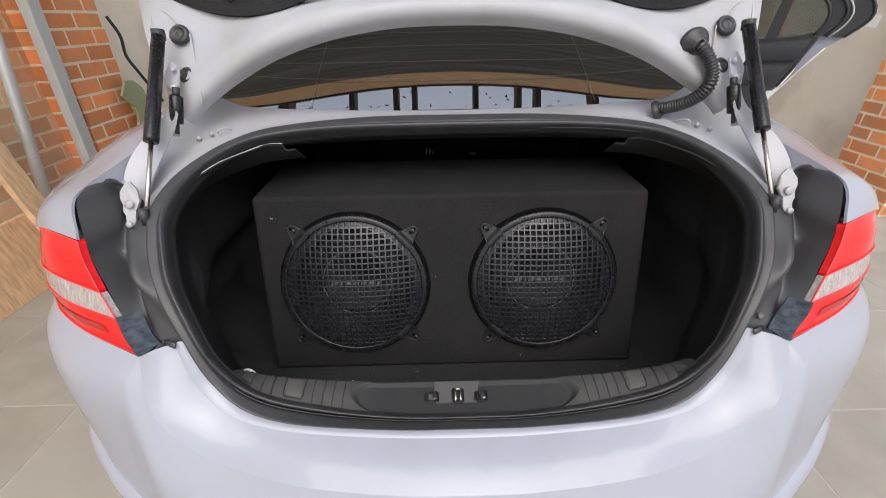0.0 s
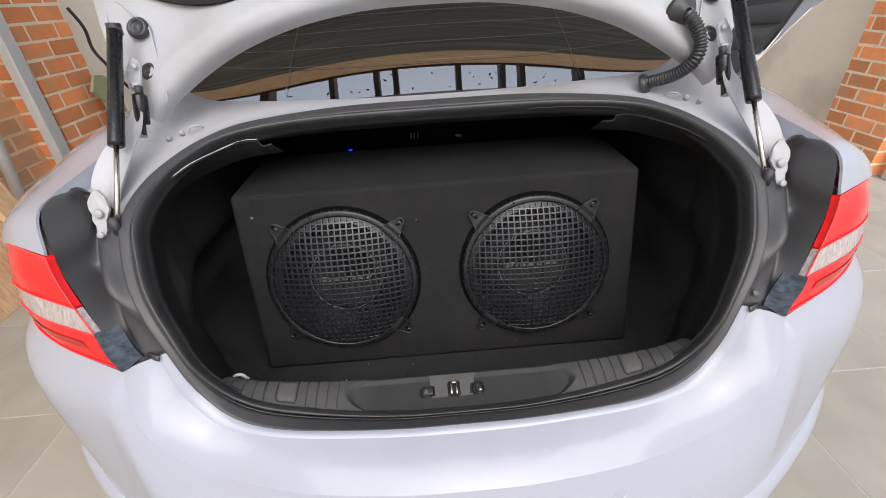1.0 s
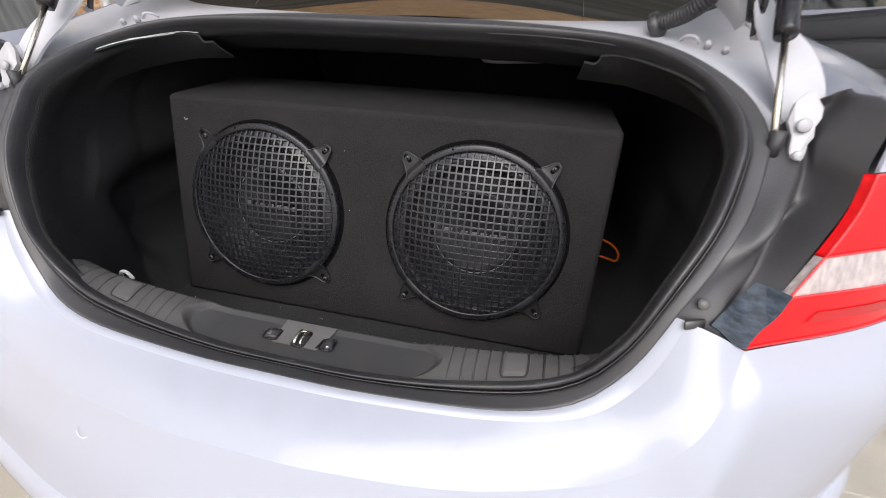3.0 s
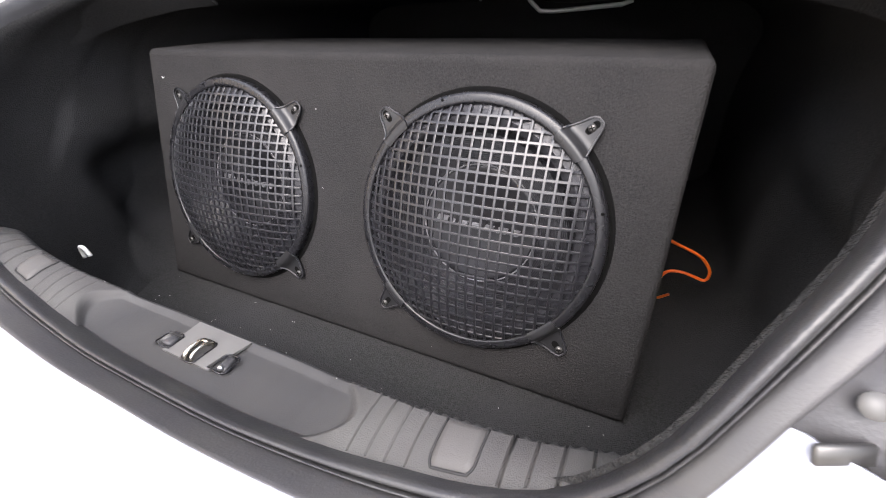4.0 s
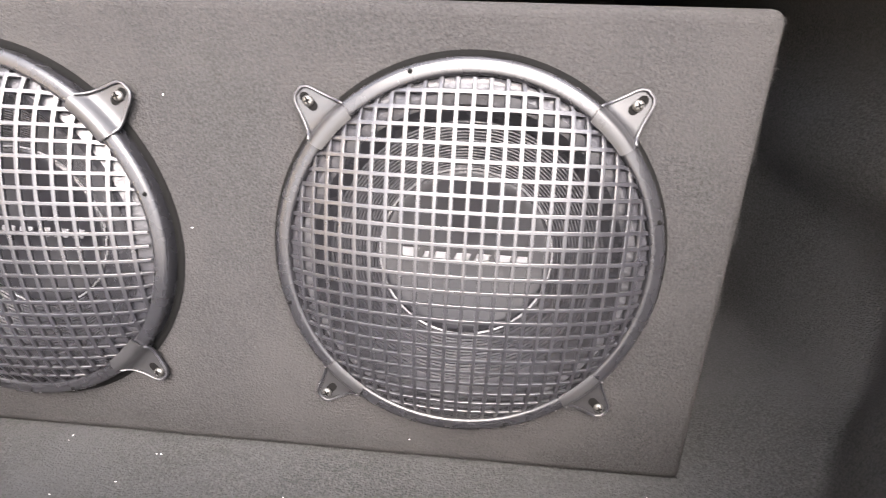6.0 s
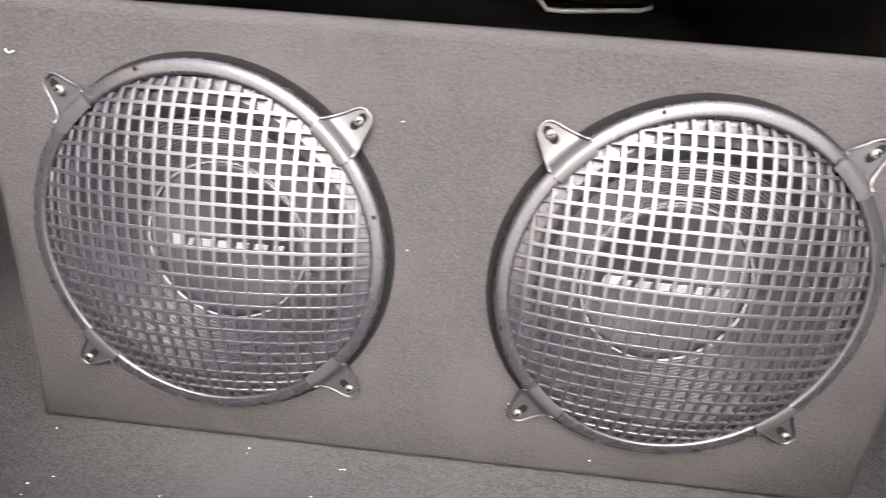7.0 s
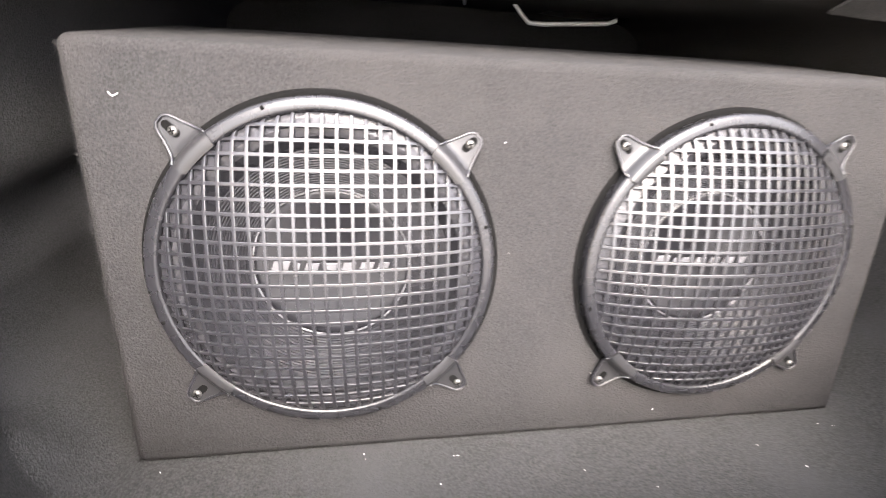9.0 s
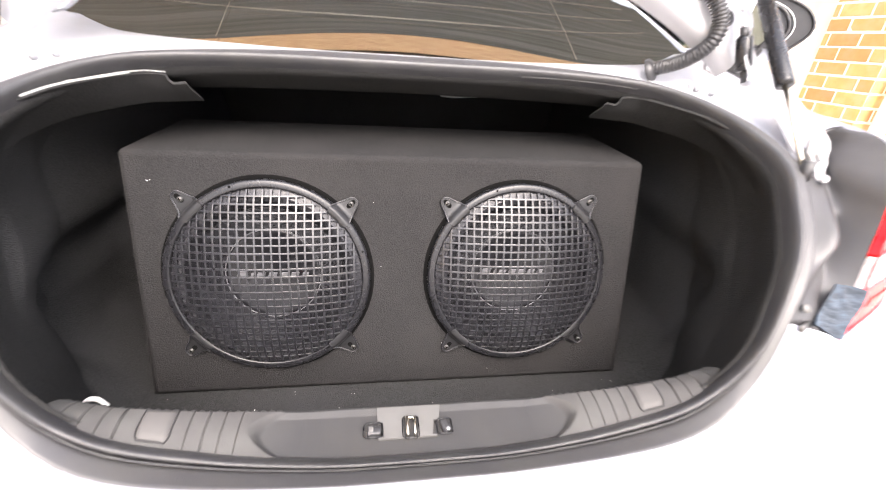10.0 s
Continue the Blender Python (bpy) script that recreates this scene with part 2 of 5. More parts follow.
def loft(lines, n, between=6, bm=None):
    """A smooth sheet through lines of control points, each evened out to n points."""
    rows = [curve(l, n) for l in lines]
    cols = [curve([r[i] for r in rows], (len(rows) - 1) * between + 1) for i in range(n)]
    return sheet([[c[j] for c in cols] for j in range(len(cols[0]))], bm=bm)


def thick(ob, d):
    md = ob.modifiers.new("thickness", "SOLIDIFY")
    md.thickness, md.offset = d, -1
    return ob


def tube(pts, r, seg=10, closed=False, bm=None, caps=True):
    bm = bm or bmesh.new()
    p = [Vector(v) for v in pts]
    rings, up = [], None
    k = len(p)
    for i in range(k):
        d = (p[(i + 1) % k] - p[i - 1]) if closed or 0 < i < k - 1 else (p[1] - p[0] if i == 0 else p[-1] - p[-2])
        d.normalize()
        if up is None:
            up = d.orthogonal().normalized()
        up = (up - d * up.dot(d)).normalized()
        w = d.cross(up)
        rr = r[i] if isinstance(r, (list, tuple)) else r
        rings.append([bm.verts.new(p[i] + rr * (math.cos(a) * up + math.sin(a) * w)) for a in [2 * math.pi * j / seg for j in range(seg)]])
    if closed:
        rings.append(rings[0])
    for a, b in zip(rings, rings[1:]):
        for j in range(seg):
            bm.faces.new((a[j], a[(j + 1) % seg], b[(j + 1) % seg], b[j]))
    if caps and not closed:
        bm.faces.new(rings[0])
        bm.faces.new(rings[-1])
    return bm


def lump(size, bevel=0.0, segs=2, m=None, bm=None):
    """A box of that size about its middle, with rounded edges, put at m."""
    b2 = bmesh.new()
    bmesh.ops.create_cube(b2, size=1, matrix=Matrix.Diagonal((*size, 1)))
    if bevel:
        bmesh.ops.bevel(b2, geom=b2.edges[:], offset=bevel, segments=segs, affect="EDGES", profile=0.5)
    if m is not None:
        b2.transform(m)
    if bm is None:
        return b2
    me = bpy.data.meshes.new("t")
    b2.to_mesh(me)
    bm.from_mesh(me)
    bpy.data.meshes.remove(me)
    return bm


def lathe(profile, seg=48, m=None, bm=None):
    """A turned form: (radius, height) pairs round the z axis, put at m."""
    b = bm or bmesh.new()
    m = m or Matrix()
    rings = []
    for r, h in profile:
        if r < 1e-6:
            rings.append([b.verts.new(m @ Vector((0, 0, h)))] * seg)
        else:
            rings.append([b.verts.new(m @ Vector((r * math.cos(2 * math.pi * j / seg), r * math.sin(2 * math.pi * j / seg), h))) for j in range(seg)])
    for a, c in zip(rings, rings[1:]):
        for j in range(seg):
            k = (j + 1) % seg
            q = []
            for v in (a[j], a[k], c[k], c[j]):
                if v not in q:
                    q.append(v)
            if len(q) > 2:
                b.faces.new(q)
    return b


def prism(outline, depth, m=None, bevel=0.0, bm=None):
    """A flat outline (x, z) given depth along y, put at m."""
    b2 = bmesh.new()
    f = b2.faces.new([b2.verts.new((x, 0, z)) for x, z in outline])
    r = bmesh.ops.extrude_face_region(b2, geom=[f])
    bmesh.ops.translate(b2, verts=[v for v in r["geom"] if isinstance(v, bmesh.types.BMVert)], vec=(0, depth, 0))
    bmesh.ops.recalc_face_normals(b2, faces=b2.faces)
    if bevel:
        bmesh.ops.bevel(b2, geom=b2.edges[:], offset=bevel, segments=1, affect="EDGES")
    if m is not None:
        b2.transform(m)
    if bm is None:
        return b2
    me = bpy.data.meshes.new("t")
    b2.to_mesh(me)
    bm.from_mesh(me)
    bpy.data.meshes.remove(me)
    return bm


# ---- yard ----
def slab(name, lo, hi, mat, label="", category="", kind="structure", bevel=0.0):
    lo, hi = Vector(lo), Vector(hi)
    ob = part(name, lump(hi - lo, bevel, 1, Matrix.Translation((lo + hi) / 2)), mat, None, label, smooth=False)
    return tagged(ob, label, category, kind=kind)


WR, WL = 3.38, -2.50
floor = slab("floor", (-400, -400, GROUND - 0.2), (400, 400, GROUND - 0.0015), GROUT, "grey tiled yard floor with pale joints", "floor")
wall_right = slab("wall_right", (WR, 2.50, GROUND), (WR + 0.25, 9, 2.2), PLASTER, "stained beige plastered yard wall", "wall")
part("wall_base", lump((.05, 6.4, .12), .006, 1, Matrix.Translation((WR - .02, 5.75, GROUND + .06))), PLASTER, wall_right, "plastered plinth", smooth=False)
part("wall_seam", lump((.012, .022, 2.6), .003, 1, Matrix.Translation((WR - .004, 3.75, .75))), WOOD, wall_right, "thin brown joint strip", smooth=False)
wall_left = slab("wall_left", (WL - 0.25, -3, GROUND), (WL - 0.012, 2.06, 2.2), MORTAR, "old brick wall with cream mortar joints", "wall")
slab("wall_left_far", (WL - 0.25, 2.06, GROUND), (WL - 0.012, 9, 2.2), PLASTER, "beige plastered yard wall", "wall")
pier_right = slab("brick_pier_right", (WR - .09, 2.02, GROUND), (WR + .30, 2.53, 2.2), MORTAR, "orange brick pier beside the plastered wall", "pier")
pier_left = slab("brick_pier_left", (WL - .2, 2.05, GROUND), (WL + .19, 2.52, 2.2), MORTAR, "orange brick pier with pale mortar", "pier")
tagged(part("gate_post", lump((.09, .06, 2.7), .006, 1, Matrix.Translation((WR + .02, 1.94, .75))), GALV, None, smooth=False), "grey painted steel gate post beside the pier", "post")

# ---- car ----
car = thing("car", (CX, 0, GROUND), "white saloon car with its boot lid open and glossy paint", "car")

# opening of the boot: half line from the top middle round the side to the bottom middle
OPEN = [(0, .200, .573), (.20, .196, .572), (.392, .163, .562), (.475, .108, .547), (.528, .036, .522), (.552, -.024, .498), (.558, -.080, .470),
        (.548, -.125, .434), (.528, -.170, .397), (.498, -.210, .352), (.468, -.236, .303), (.448, -.252, .262), (.424, -.264, .226),
        (.385, -.281, .196), (.330, -.296, .182), (.25, -.306, .175), (.11, -.313, .170), (0, -.314, .170)]
INNER = [(0, .147, .557), (.26, .139, .556), (.412, .106, .547), (.482, .046, .524), (.514, -.022, .495), (.519, -.092, .464),
         (.507, -.134, .427), (.486, -.180, .384), (.456, -.216, .336), (.430, -.240, .283), (.405, -.246, .240), (.378, -.246, .207),
         (.33, -.253, .188), (.27, -.257, .174), (.19, -.262, .160), (.10, -.267, .153), (0, -.268, .152)]


def loop(half, n):
    """A closed ring from a half line that runs from top middle to bottom middle."""
    h = curve(half, n)
    right = [Vector((CX + v.x, v.y, v.z)) for v in h]
    left = [Vector((CX - v.x, v.y, v.z)) for v in h[1:-1]]
    return right + left[::-1]


NL = 60
lo, li = loop(OPEN, NL), loop(INNER, NL)
out_n = Vector((0, -0.66, 0.75))


def ring(f, h):
    return [a.lerp(b, f) + out_n * h for a, b in zip(lo, li)]


part("boot_flange", sheet([ring(-.02, -.004), ring(.0, .0), ring(.04, .0012), ring(.12, .0012), ring(.40, -.0012), ring(.50, -.003), ring(.545, -.010)], True), FLANGE, car, "grey-black flange round the boot opening")
seal = part("boot_seal", sheet([ring(.655, -.010), ring(.66, -.002), ring(.69, .0060), ring(.75, .0100), ring(.82, .0115), ring(.90, .0098), ring(.965, .0045), ring(1.0, -.005), ring(1.005, -.020)], True), RUBBER, car, "black rubber seal round the boot opening")
part("seal_lip", sheet([ring(.540, -.012), ring(.550, -.001), ring(.575, .0022), ring(.61, .0024), ring(.640, -.001), ring(.655, -.011)], True), RUBBER, seal, "thin outer lip of the seal")

# bumper
B0 = [(.468, -.232, .303), (.448, -.249, .262), (.424, -.261, .225), (.385, -.279, .195), (.330, -.294, .181), (.25, -.304, .174), (.11, -.311, .169), (0, -.312, .169)]
B1 = [(.497, -.247, .302), (.484, -.268, .254), (.462, -.286, .216), (.420, -.305, .186), (.350, -.320, .172), (.26, -.332, .165), (.11, -.342, .161), (0, -.345, .160)]
B2 = [(.538, -.250, .287), (.520, -.290, .240), (.496, -.315, .205), (.452, -.332, .166), (.385, -.352, .142), (.26, -.384, .137), (.11, -.402, .138), (0, -.405, .138)]
R0 = [(.94, .62, .33), (.885, .15, .31), (.840, .0, .305), (.780, -.105, .302), (.68, -.183, .297)] + B2
R1 = [(.945, .62, .25), (.898, .15, .24), (.864, -.005, .235), (.808, -.130, .23), (.702, -.228, .225), (.564, -.287, .235), (.537, -.318, .19), (.512, -.343, .15), (.465, -.364, .11), (.395, -.39, .08), (.265, -.425, .065), (.11, -.445, .06), (0, -.448, .06)]
RB = [(.945, .62, .04), (.888, .15, .04), (.845, -.03, .04), (.775, -.166, .037), (.669, -.268, .033), (.574, -.334, .031), (.531, -.360, .029), (.493, -.382, .026), (.443, -.402, .02), (.381, -.421, .012), (.262, -.45, .005), (.11, -.466, 0), (0, -.47, 0)]


def mirrored(half):
    """Points from the side to the middle, with their mirror half."""
    return [Vector((CX - v.x, v.y, v.z)) for v in half] + [Vector((CX + v.x, v.y, v.z)) for v in reversed(half[:-1])]


def skin_row(r):
    """A bumper line: its side stretch up to the lamp's corner, then the rear stretch."""
    return mirrored(curve(r[:6], 40)[:-1] + curve(r[5:], 81))


def lines_between(p, q, steps, bulge=Vector((0, 0, 0))):
    return [[a.lerp(c, k / steps) + bulge * math.sin(math.pi * k / steps) for a, c in zip(p, q)] for k in range(steps + 1)]


edge0, edge2 = mirrored(curve(B0, 81)), mirrored(curve(B2, 81))
edge1 = [a.lerp(c, .45) + Vector((0, 0, .001)) for a, c in zip(edge0, mirrored(curve(B1, 81)))]
shelf = sheet(lines_between(edge0, edge1, 4, Vector((0, -.001, .002))))
sheet(lines_between(edge1, edge2, 8, Vector((0, -.003, .004))), bm=shelf)
thick(part("bumper_shelf", shelf, PAINT, car), 0.004)
rows = [skin_row(r) for r in (R0, R1, RB)]
cols = [curve([r[i] for r in rows], 17) for i in range(len(rows[0]))]
thick(part("bumper", sheet([[c[j] for c in cols] for j in range(17)]), PAINT, car), 0.004)
L0 = [(x * .99, y + .012, z + .006) for x, y, z in RB]
L1 = [(x * 1.004 + .006, y - .012, z - .012) for x, y, z in RB[:-1]] + [(0, -.486, -.012)]
L2 = [(x * .985, y - .012, z - .10) for x, y, z in RB[:-1]] + [(0, -.49, -.10)]
L3 = [(x * .95, y + .05, z - .28) for x, y, z in RB[:-1]] + [(0, -.42, -.30)]
rows = [skin_row(r) for r in (L0, L1, L2, L3)]
cols = [curve([r[i] for r in rows], 19) for i in range(len(rows[0]))]
thick(part("bumper_skirt", sheet([[c[j] for c in cols] for j in range(19)]), PAINT, car, "white lower bumper skirt with a rolled lip"), 0.004)

for s in (-1, 1):
    # tail light
    tail = thing("tail_light", (CX + s * .68, -.15, .37), "", "")
    tail.parent = car
    tail.location = Vector((CX + s * .68, -.15, .37)) - ORIGIN[car]
    inner = [(.536, -.248, .288), (.566, -.226, .345), (.593, -.203, .391), (.609, -.187, .429), (.613, -.177, .464)]
    mid = [(.675, -.185, .300), (.69, -.175, .345), (.70, -.158, .388), (.71, -.142, .425), (.705, -.125, .462)]
    outer = [(.776, -.105, .306), (.784, -.093, .328), (.786, -.085, .370), (.786, -.070, .402), (.785, -.055, .438)]
    far = [(.845, .02, .308), (.85, .03, .33), (.85, .04, .37), (.848, .045, .40), (.845, .05, .425)]
    cols = [curve(side(c, s), 41) for c in (inner, mid, outer, far)]
    grid = [curve([c[j] for c in cols], 25) for j in range(41)]
    for nm, a, b, mt, lb in (("lower_lens", 0, 13, RED, "glossy red tail lens"), ("reversing_lens", 13, 23, CLEAR, "ribbed clear reversing lens"), ("upper_lens", 23, 40, RED, "glossy red tail lens")):
        thick(part(nm, sheet(grid[a:b + 1]), mt, tail, lb), 0.01)
        if nm == "lower_lens":
            m0 = (a + b) // 2
            band = [[p + Vector((0, -.0012, .0006)) for p in r[3:21]] for r in grid[m0 - 1:m0 + 3]]
            part("reflector_band", sheet(band), RED_DEEP, tail, "darker red reflector band in the lens")
        edge = grid[a] + [r[-1] for r in grid[a + 1:b]] + grid[b][::-1] + [r[0] for r in reversed(grid[a + 1:b])]
        part("lens_rim", tube([p + Vector((0, -.001, .001)) for p in edge], .0013, 6, closed=True), RIM_RED, tail, "bright red moulded rim")
    # moulded pocket between seal and lamp
    pk = [[(.462, -.230, .286), (.505, -.236, .284), (.540, -.246, .280)],
          [(.468, -.232, .303), (.508, -.232, .304), (.540, -.245, .296)],
          [(.498, -.206, .352), (.548, -.178, .352), (.567, -.222, .348)],
          [(.528, -.166, .397), (.575, -.125, .40), (.592, -.198, .393)],
          [(.548, -.121, .434), (.592, -.085, .44), (.608, -.183, .431)],
          [(.556, -.076, .470), (.605, -.050, .478), (.614, -.171, .466)],
          [(.596, -.045, .496), (.622, -.040, .504), (.641, -.127, .507)],
          [(.606, -.048, .512), (.626, -.052, .524), (.643, -.095, .521)],
          [(.612, -.040, .508), (.628, -.036, .518), (.643, -.070, .520)]]
    forms = []
    for r, deep in zip(pk, (0, 0, .35, 1, .6, 0, 0, 0, 0)):
        a, m_, e = (Vector(v) for v in r)
        p1 = a.lerp(e, .36).lerp(m_, 1 - deep) + deep * Vector((0, -.004, .004))
        p2 = a.lerp(e, .70).lerp(m_, .5 * (1 - deep)) + deep * Vector((0, .050, -.004))
        forms.append([a, p1, p2, e + Vector((-.003, .006, 0))])
    part("pocket", loft([side([tuple(v) for v in r], s) for r in forms], 25, 5), FLANGE, car, "moulded black plastic gutter beside the tail light")
    # painted gutter
    g0 = [(.556, -.076, .470), (.552, -.024, .498), (.528, .036, .522), (.475, .108, .547), (.392, .163, .562), (.20, .196, .572), (0, .200, .573)]
    g1 = [(.59, -.055, .475), (.59, .01, .495), (.575, .08, .520), (.52, .16, .548), (.42, .205, .562), (.21, .225, .571), (0, .228, .571)]
    g2 = [(.622, -.035, .508), (.632, .05, .533), (.632, .14, .560), (.624, .26, .592), (.60, .330, .609), (.56, .310, .598), (.49, .291, .581), (.25, .270, .573), (0, .258, .572)]
    part("gutter", loft([side(g0, s), side(g1, s), side(g2, s)], 41, 6), PAINT_DULL, car, "painted metal channel below the rear window")
    # white flank between wing and gutter
    f0 = [(.646, -.05, .526), (.645, -.02, .530), (.642, .05, .539), (.640, .15, .561), (.628, .28, .599)]
    f1 = [(.634, -.04, .508), (.634, -.02, .511), (.636, .05, .524), (.634, .14, .552), (.605, .24, .588)]
    f2 = [(.620, -.04, .493), (.622, -.02, .500), (.622, .05, .518), (.622, .14, .548), (.598, .23, .582)]
    part("wing_flank", loft([side(f0, s), side(f1, s), side(f2, s)], 31, 4), PAINT_DULL, car)
    # rear wing
    q0 = [(.614, -.176, .467), (.640, -.128, .508), (.645, -.08, .522), (.642, .05, .540), (.640, .15, .562), (.628, .28, .60), (.62, .45, .64)]
    q1 = [(.705, -.125, .464), (.712, -.10, .492), (.718, -.06, .505), (.73, .06, .52), (.735, .16, .54), (.73, .30, .56), (.74, .5, .58)]
    q2 = [(.790, -.058, .440), (.80, -.035, .455), (.81, .0, .462), (.835, .08, .472), (.85, .18, .485), (.865, .32, .505), (.88, .55, .52)]
    q3 = [(.850, .05, .427), (.858, .055, .43), (.865, .06, .432), (.885, .12, .44), (.90, .21, .45), (.91, .34, .46), (.925, .58, .47)]
    q4 = [(.848, .03, .31), (.855, .04, .31), (.862, .06, .31), (.90, .13, .315), (.92, .23, .32), (.94, .36, .325), (.95, .62, .33)]
    back_edge = [(x - .014, y + .035, z - .022) for x, y, z in q0[2:6]]
    thick(part("wing_return", loft([side(q0[2:6], s), side(back_edge, s)], 21, 3), PAINT, car), 0.002)
    thick(part("rear_wing", loft([side(q, s) for q in (q0, q1, q2, q3, q4)], 41, 6), PAINT, car), 0.004)


def ease(f):
    f = max(0, min(1, f))
    return f * f * (3 - 2 * f)


# boot interior: one carpeted lining, the floor carpet over it, the seat back
I1 = [(0, .185, .530), (.25, .175, .528), (.40, .145, .520), (.487, .095, .500), (.534, .035, .468), (.548, -.02, .425), (.544, -.06, .37), (.527, -.09, .32), (.505, -.12, .26), (.478, -.135, .19), (.46, -.14, .12), (.44, -.145, .05), (.39, -.15, -.004), (.25, -.15, -.006), (.1, -.15, -.006), (0, -.15, -.006)]
I2 = [(0, .26, .505), (.30, .25, .502), (.47, .22, .494), (.550, .18, .466), (.585, .14, .42), (.592, .11, .36), (.588, .09, .30), (.582, .075, .24), (.575, .06, .18), (.555, .02, .12), (.52, -.04, .06), (.46, -.05, -.002), (.3, 0, -.006), (.1, 0, -.006), (0, 0, -.006)]
I2B = [(x * 1.01, y + .05, z) for x, y, z in I2]
I3 = [(0, .5, .495), (.3, .5, .492), (.47, .5, .485), (.55, .48, .46), (.585, .46, .41), (.575, .44, .36), (.565, .42, .31), (.56, .40, .25), (.56, .40, .17), (.56, .4, .1), (.55, .4, .03), (.45, .4, -.004), (.3, .4, -.006), (.1, .4, -.006), (0, .4, -.006)]
I4 = [(x, .98, z) for x, y, z in I3]
rings = [ring(.985, -.012), ring(1.03, -.024)] + [loop(h, NL) for h in (I1, I2, I2B, I3, I4)]
k = len(rings[0])
lines = [curve([r[i] for r in rings], 121) for i in range(k)]
for l in lines:
    for j, p in enumerate(l):
        if abs(p.x - CX) > .4 and j > 16 and p.z > .03:
            # a pocket is sunk behind each front post, under a padded shoulder
            top = .262 + .09 * max(0, p.y - .02) - p.z
            front = p.y + .055 - .35 * (.262 - p.z) * .6
            inside = ease(top / .05) * ease(front / .06) * ease((.34 - p.y) / .08) * ease((p.z - .03) / .05)
            shoulder = math.exp(-((top + .035) / .04) ** 2) * max(0, min(1, (p.y + .12) / .1)) * max(0, min(1, (.40 - p.y) / .1))
            shelf = math.exp(-((p.z - .165) / .022) ** 2) * inside
            p.x += (1 if p.x > CX else -1) * ((.022 if p.x > CX else .052) * inside - .014 * shoulder - (0 if p.x > CX else .016) * shelf)
            p.x += .004 * math.sin(17 * p.z + 9 * p.y) * math.sin(11 * p.y - 6 * p.z)
part("boot_lining", sheet([[l[j] for l in lines] for j in range(121)], True), LINER, car, "charcoal felt lining of the boot sides and roof")
for s in (-1, 1):
    t0 = [(.527, -.080, .455), (.526, -.019, .492), (.500, .020, .508), (.473, .058, .520), (.415, .118, .532), (.376, .128, .532), (.372, .130, .526), (.368, .132, .519), (.350, .134, .521)]
    t1 = [(.545, -.050, .440), (.545, .012, .470), (.520, .050, .486), (.490, .085, .497), (.425, .140, .508), (.388, .148, .508), (.376, .150, .507), (.366, .151, .505), (.348, .152, .507)]
    t2 = [(.567, .0, .415), (.558, .070, .444), (.536, .100, .458), (.502, .130, .470), (.435, .168, .484), (.395, .178, .487), (.380, .180, .488), (.366, .181, .489), (.346, .182, .490)]
    thick(part("corner_trim", loft([side(t, s) for t in (t0, t1, t2)], 41, 5), LINER, car, "felt flap below the top corner of the opening"), .004)
    if s < 0:
        part("flap_edge_and_glint", tube(curve(side(t0[1:5], s), 30), [.0004] + [.0009] * 28 + [.0004], 6), GALV, car, "thin pale line, cut felt edge at left, drawn glint at right")
        part("flap_edge_and_glint", tube(curve(side([(x - .004, y - .002, z + .002) for x, y, z in t0[3:6]], s), 16), .0006, 6), GALV, car)
    else:
        # right side: a glint along the seal's inner lip, drawn as a pale tube
        part("flap_edge_and_glint", tube(curve(side([(.186, .136, .5545), (.26, .133, .5540), (.33, .126, .5515), (.39, .110, .5470)], s), 20), [.0004] + [.0008] * 18 + [.0004], 6), PLASTIC_GREY, car, "thin pale line, cut felt edge at left, drawn glint at right")
part("boot_floor", loft([[(CX - .47, -.17, .002), (CX, -.17, .002), (CX + .47, -.17, .002)], [(CX - .61, .08, .0010), (CX, .08, .0010), (CX + .61, .08, .0010)], [(CX - .56, .3, .0005), (CX, .3, .0005), (CX + .56, .3, .0005)], [(CX - .50, .97, .0005), (CX, .97, .0005), (CX + .50, .97, .0005)]], 31, 8), LINER, car, "dusty charcoal boot carpet")
part("seat_back", lump((1.2, .05, .62), .02, 2, Matrix.Translation((CX, .99, .25))), LINER, car, "dark back of the rear seats")

# sill trim with ribs, raised pads and the latch
def table(rows, x):
    """A value at x on straight runs between (x, value) rows."""
    for (a, p), (c, q) in zip(rows, rows[1:]):
        if x <= c:
            return p + (q - p) * max(0.0, (x - a) / (c - a))
    return rows[-1][1]


FRONT_Y = ((0, -.270), (.10, -.269), (.19, -.264), (.27, -.259), (.33, -.254), (.378, -.246), (.42, -.230))
FRONT_Z = ((0, .150), (.10, .151), (.19, .158), (.27, .172), (.33, .186), (.378, .203), (.42, .222))
CREST_Y = ((0, -.187), (.10, -.188), (.15, -.193), (.20, -.203), (.26, -.212), (.31, -.213), (.36, -.211), (.42, -.203))
CREST_Z = ((0, .147), (.10, .149), (.15, .154), (.20, .168), (.26, .183), (.31, .191), (.36, .197), (.42, .208))
GROOVES = (.2205, .2385, .2560, .2735, .3430, .3615, .3800, .3990)


def scoop(ax, f):
    """How far a place lies inside the smooth scoop in the middle of the sill: 0 outside, 1 on its floor."""
    end = .206 - (.040 * ((.55 - f) / .55) ** 2 if f < .55 else .026 * ((f - .55) / .45) ** 2)
    k = max(0.0, min(1.0, (end - ax) / .016 + .35))
    return k * k * (3 - 2 * k)


def sill_y(x, f):
    ax = abs(x - CX)
    return table(FRONT_Y, ax) * (1 - f) + table(CREST_Y, ax) * f


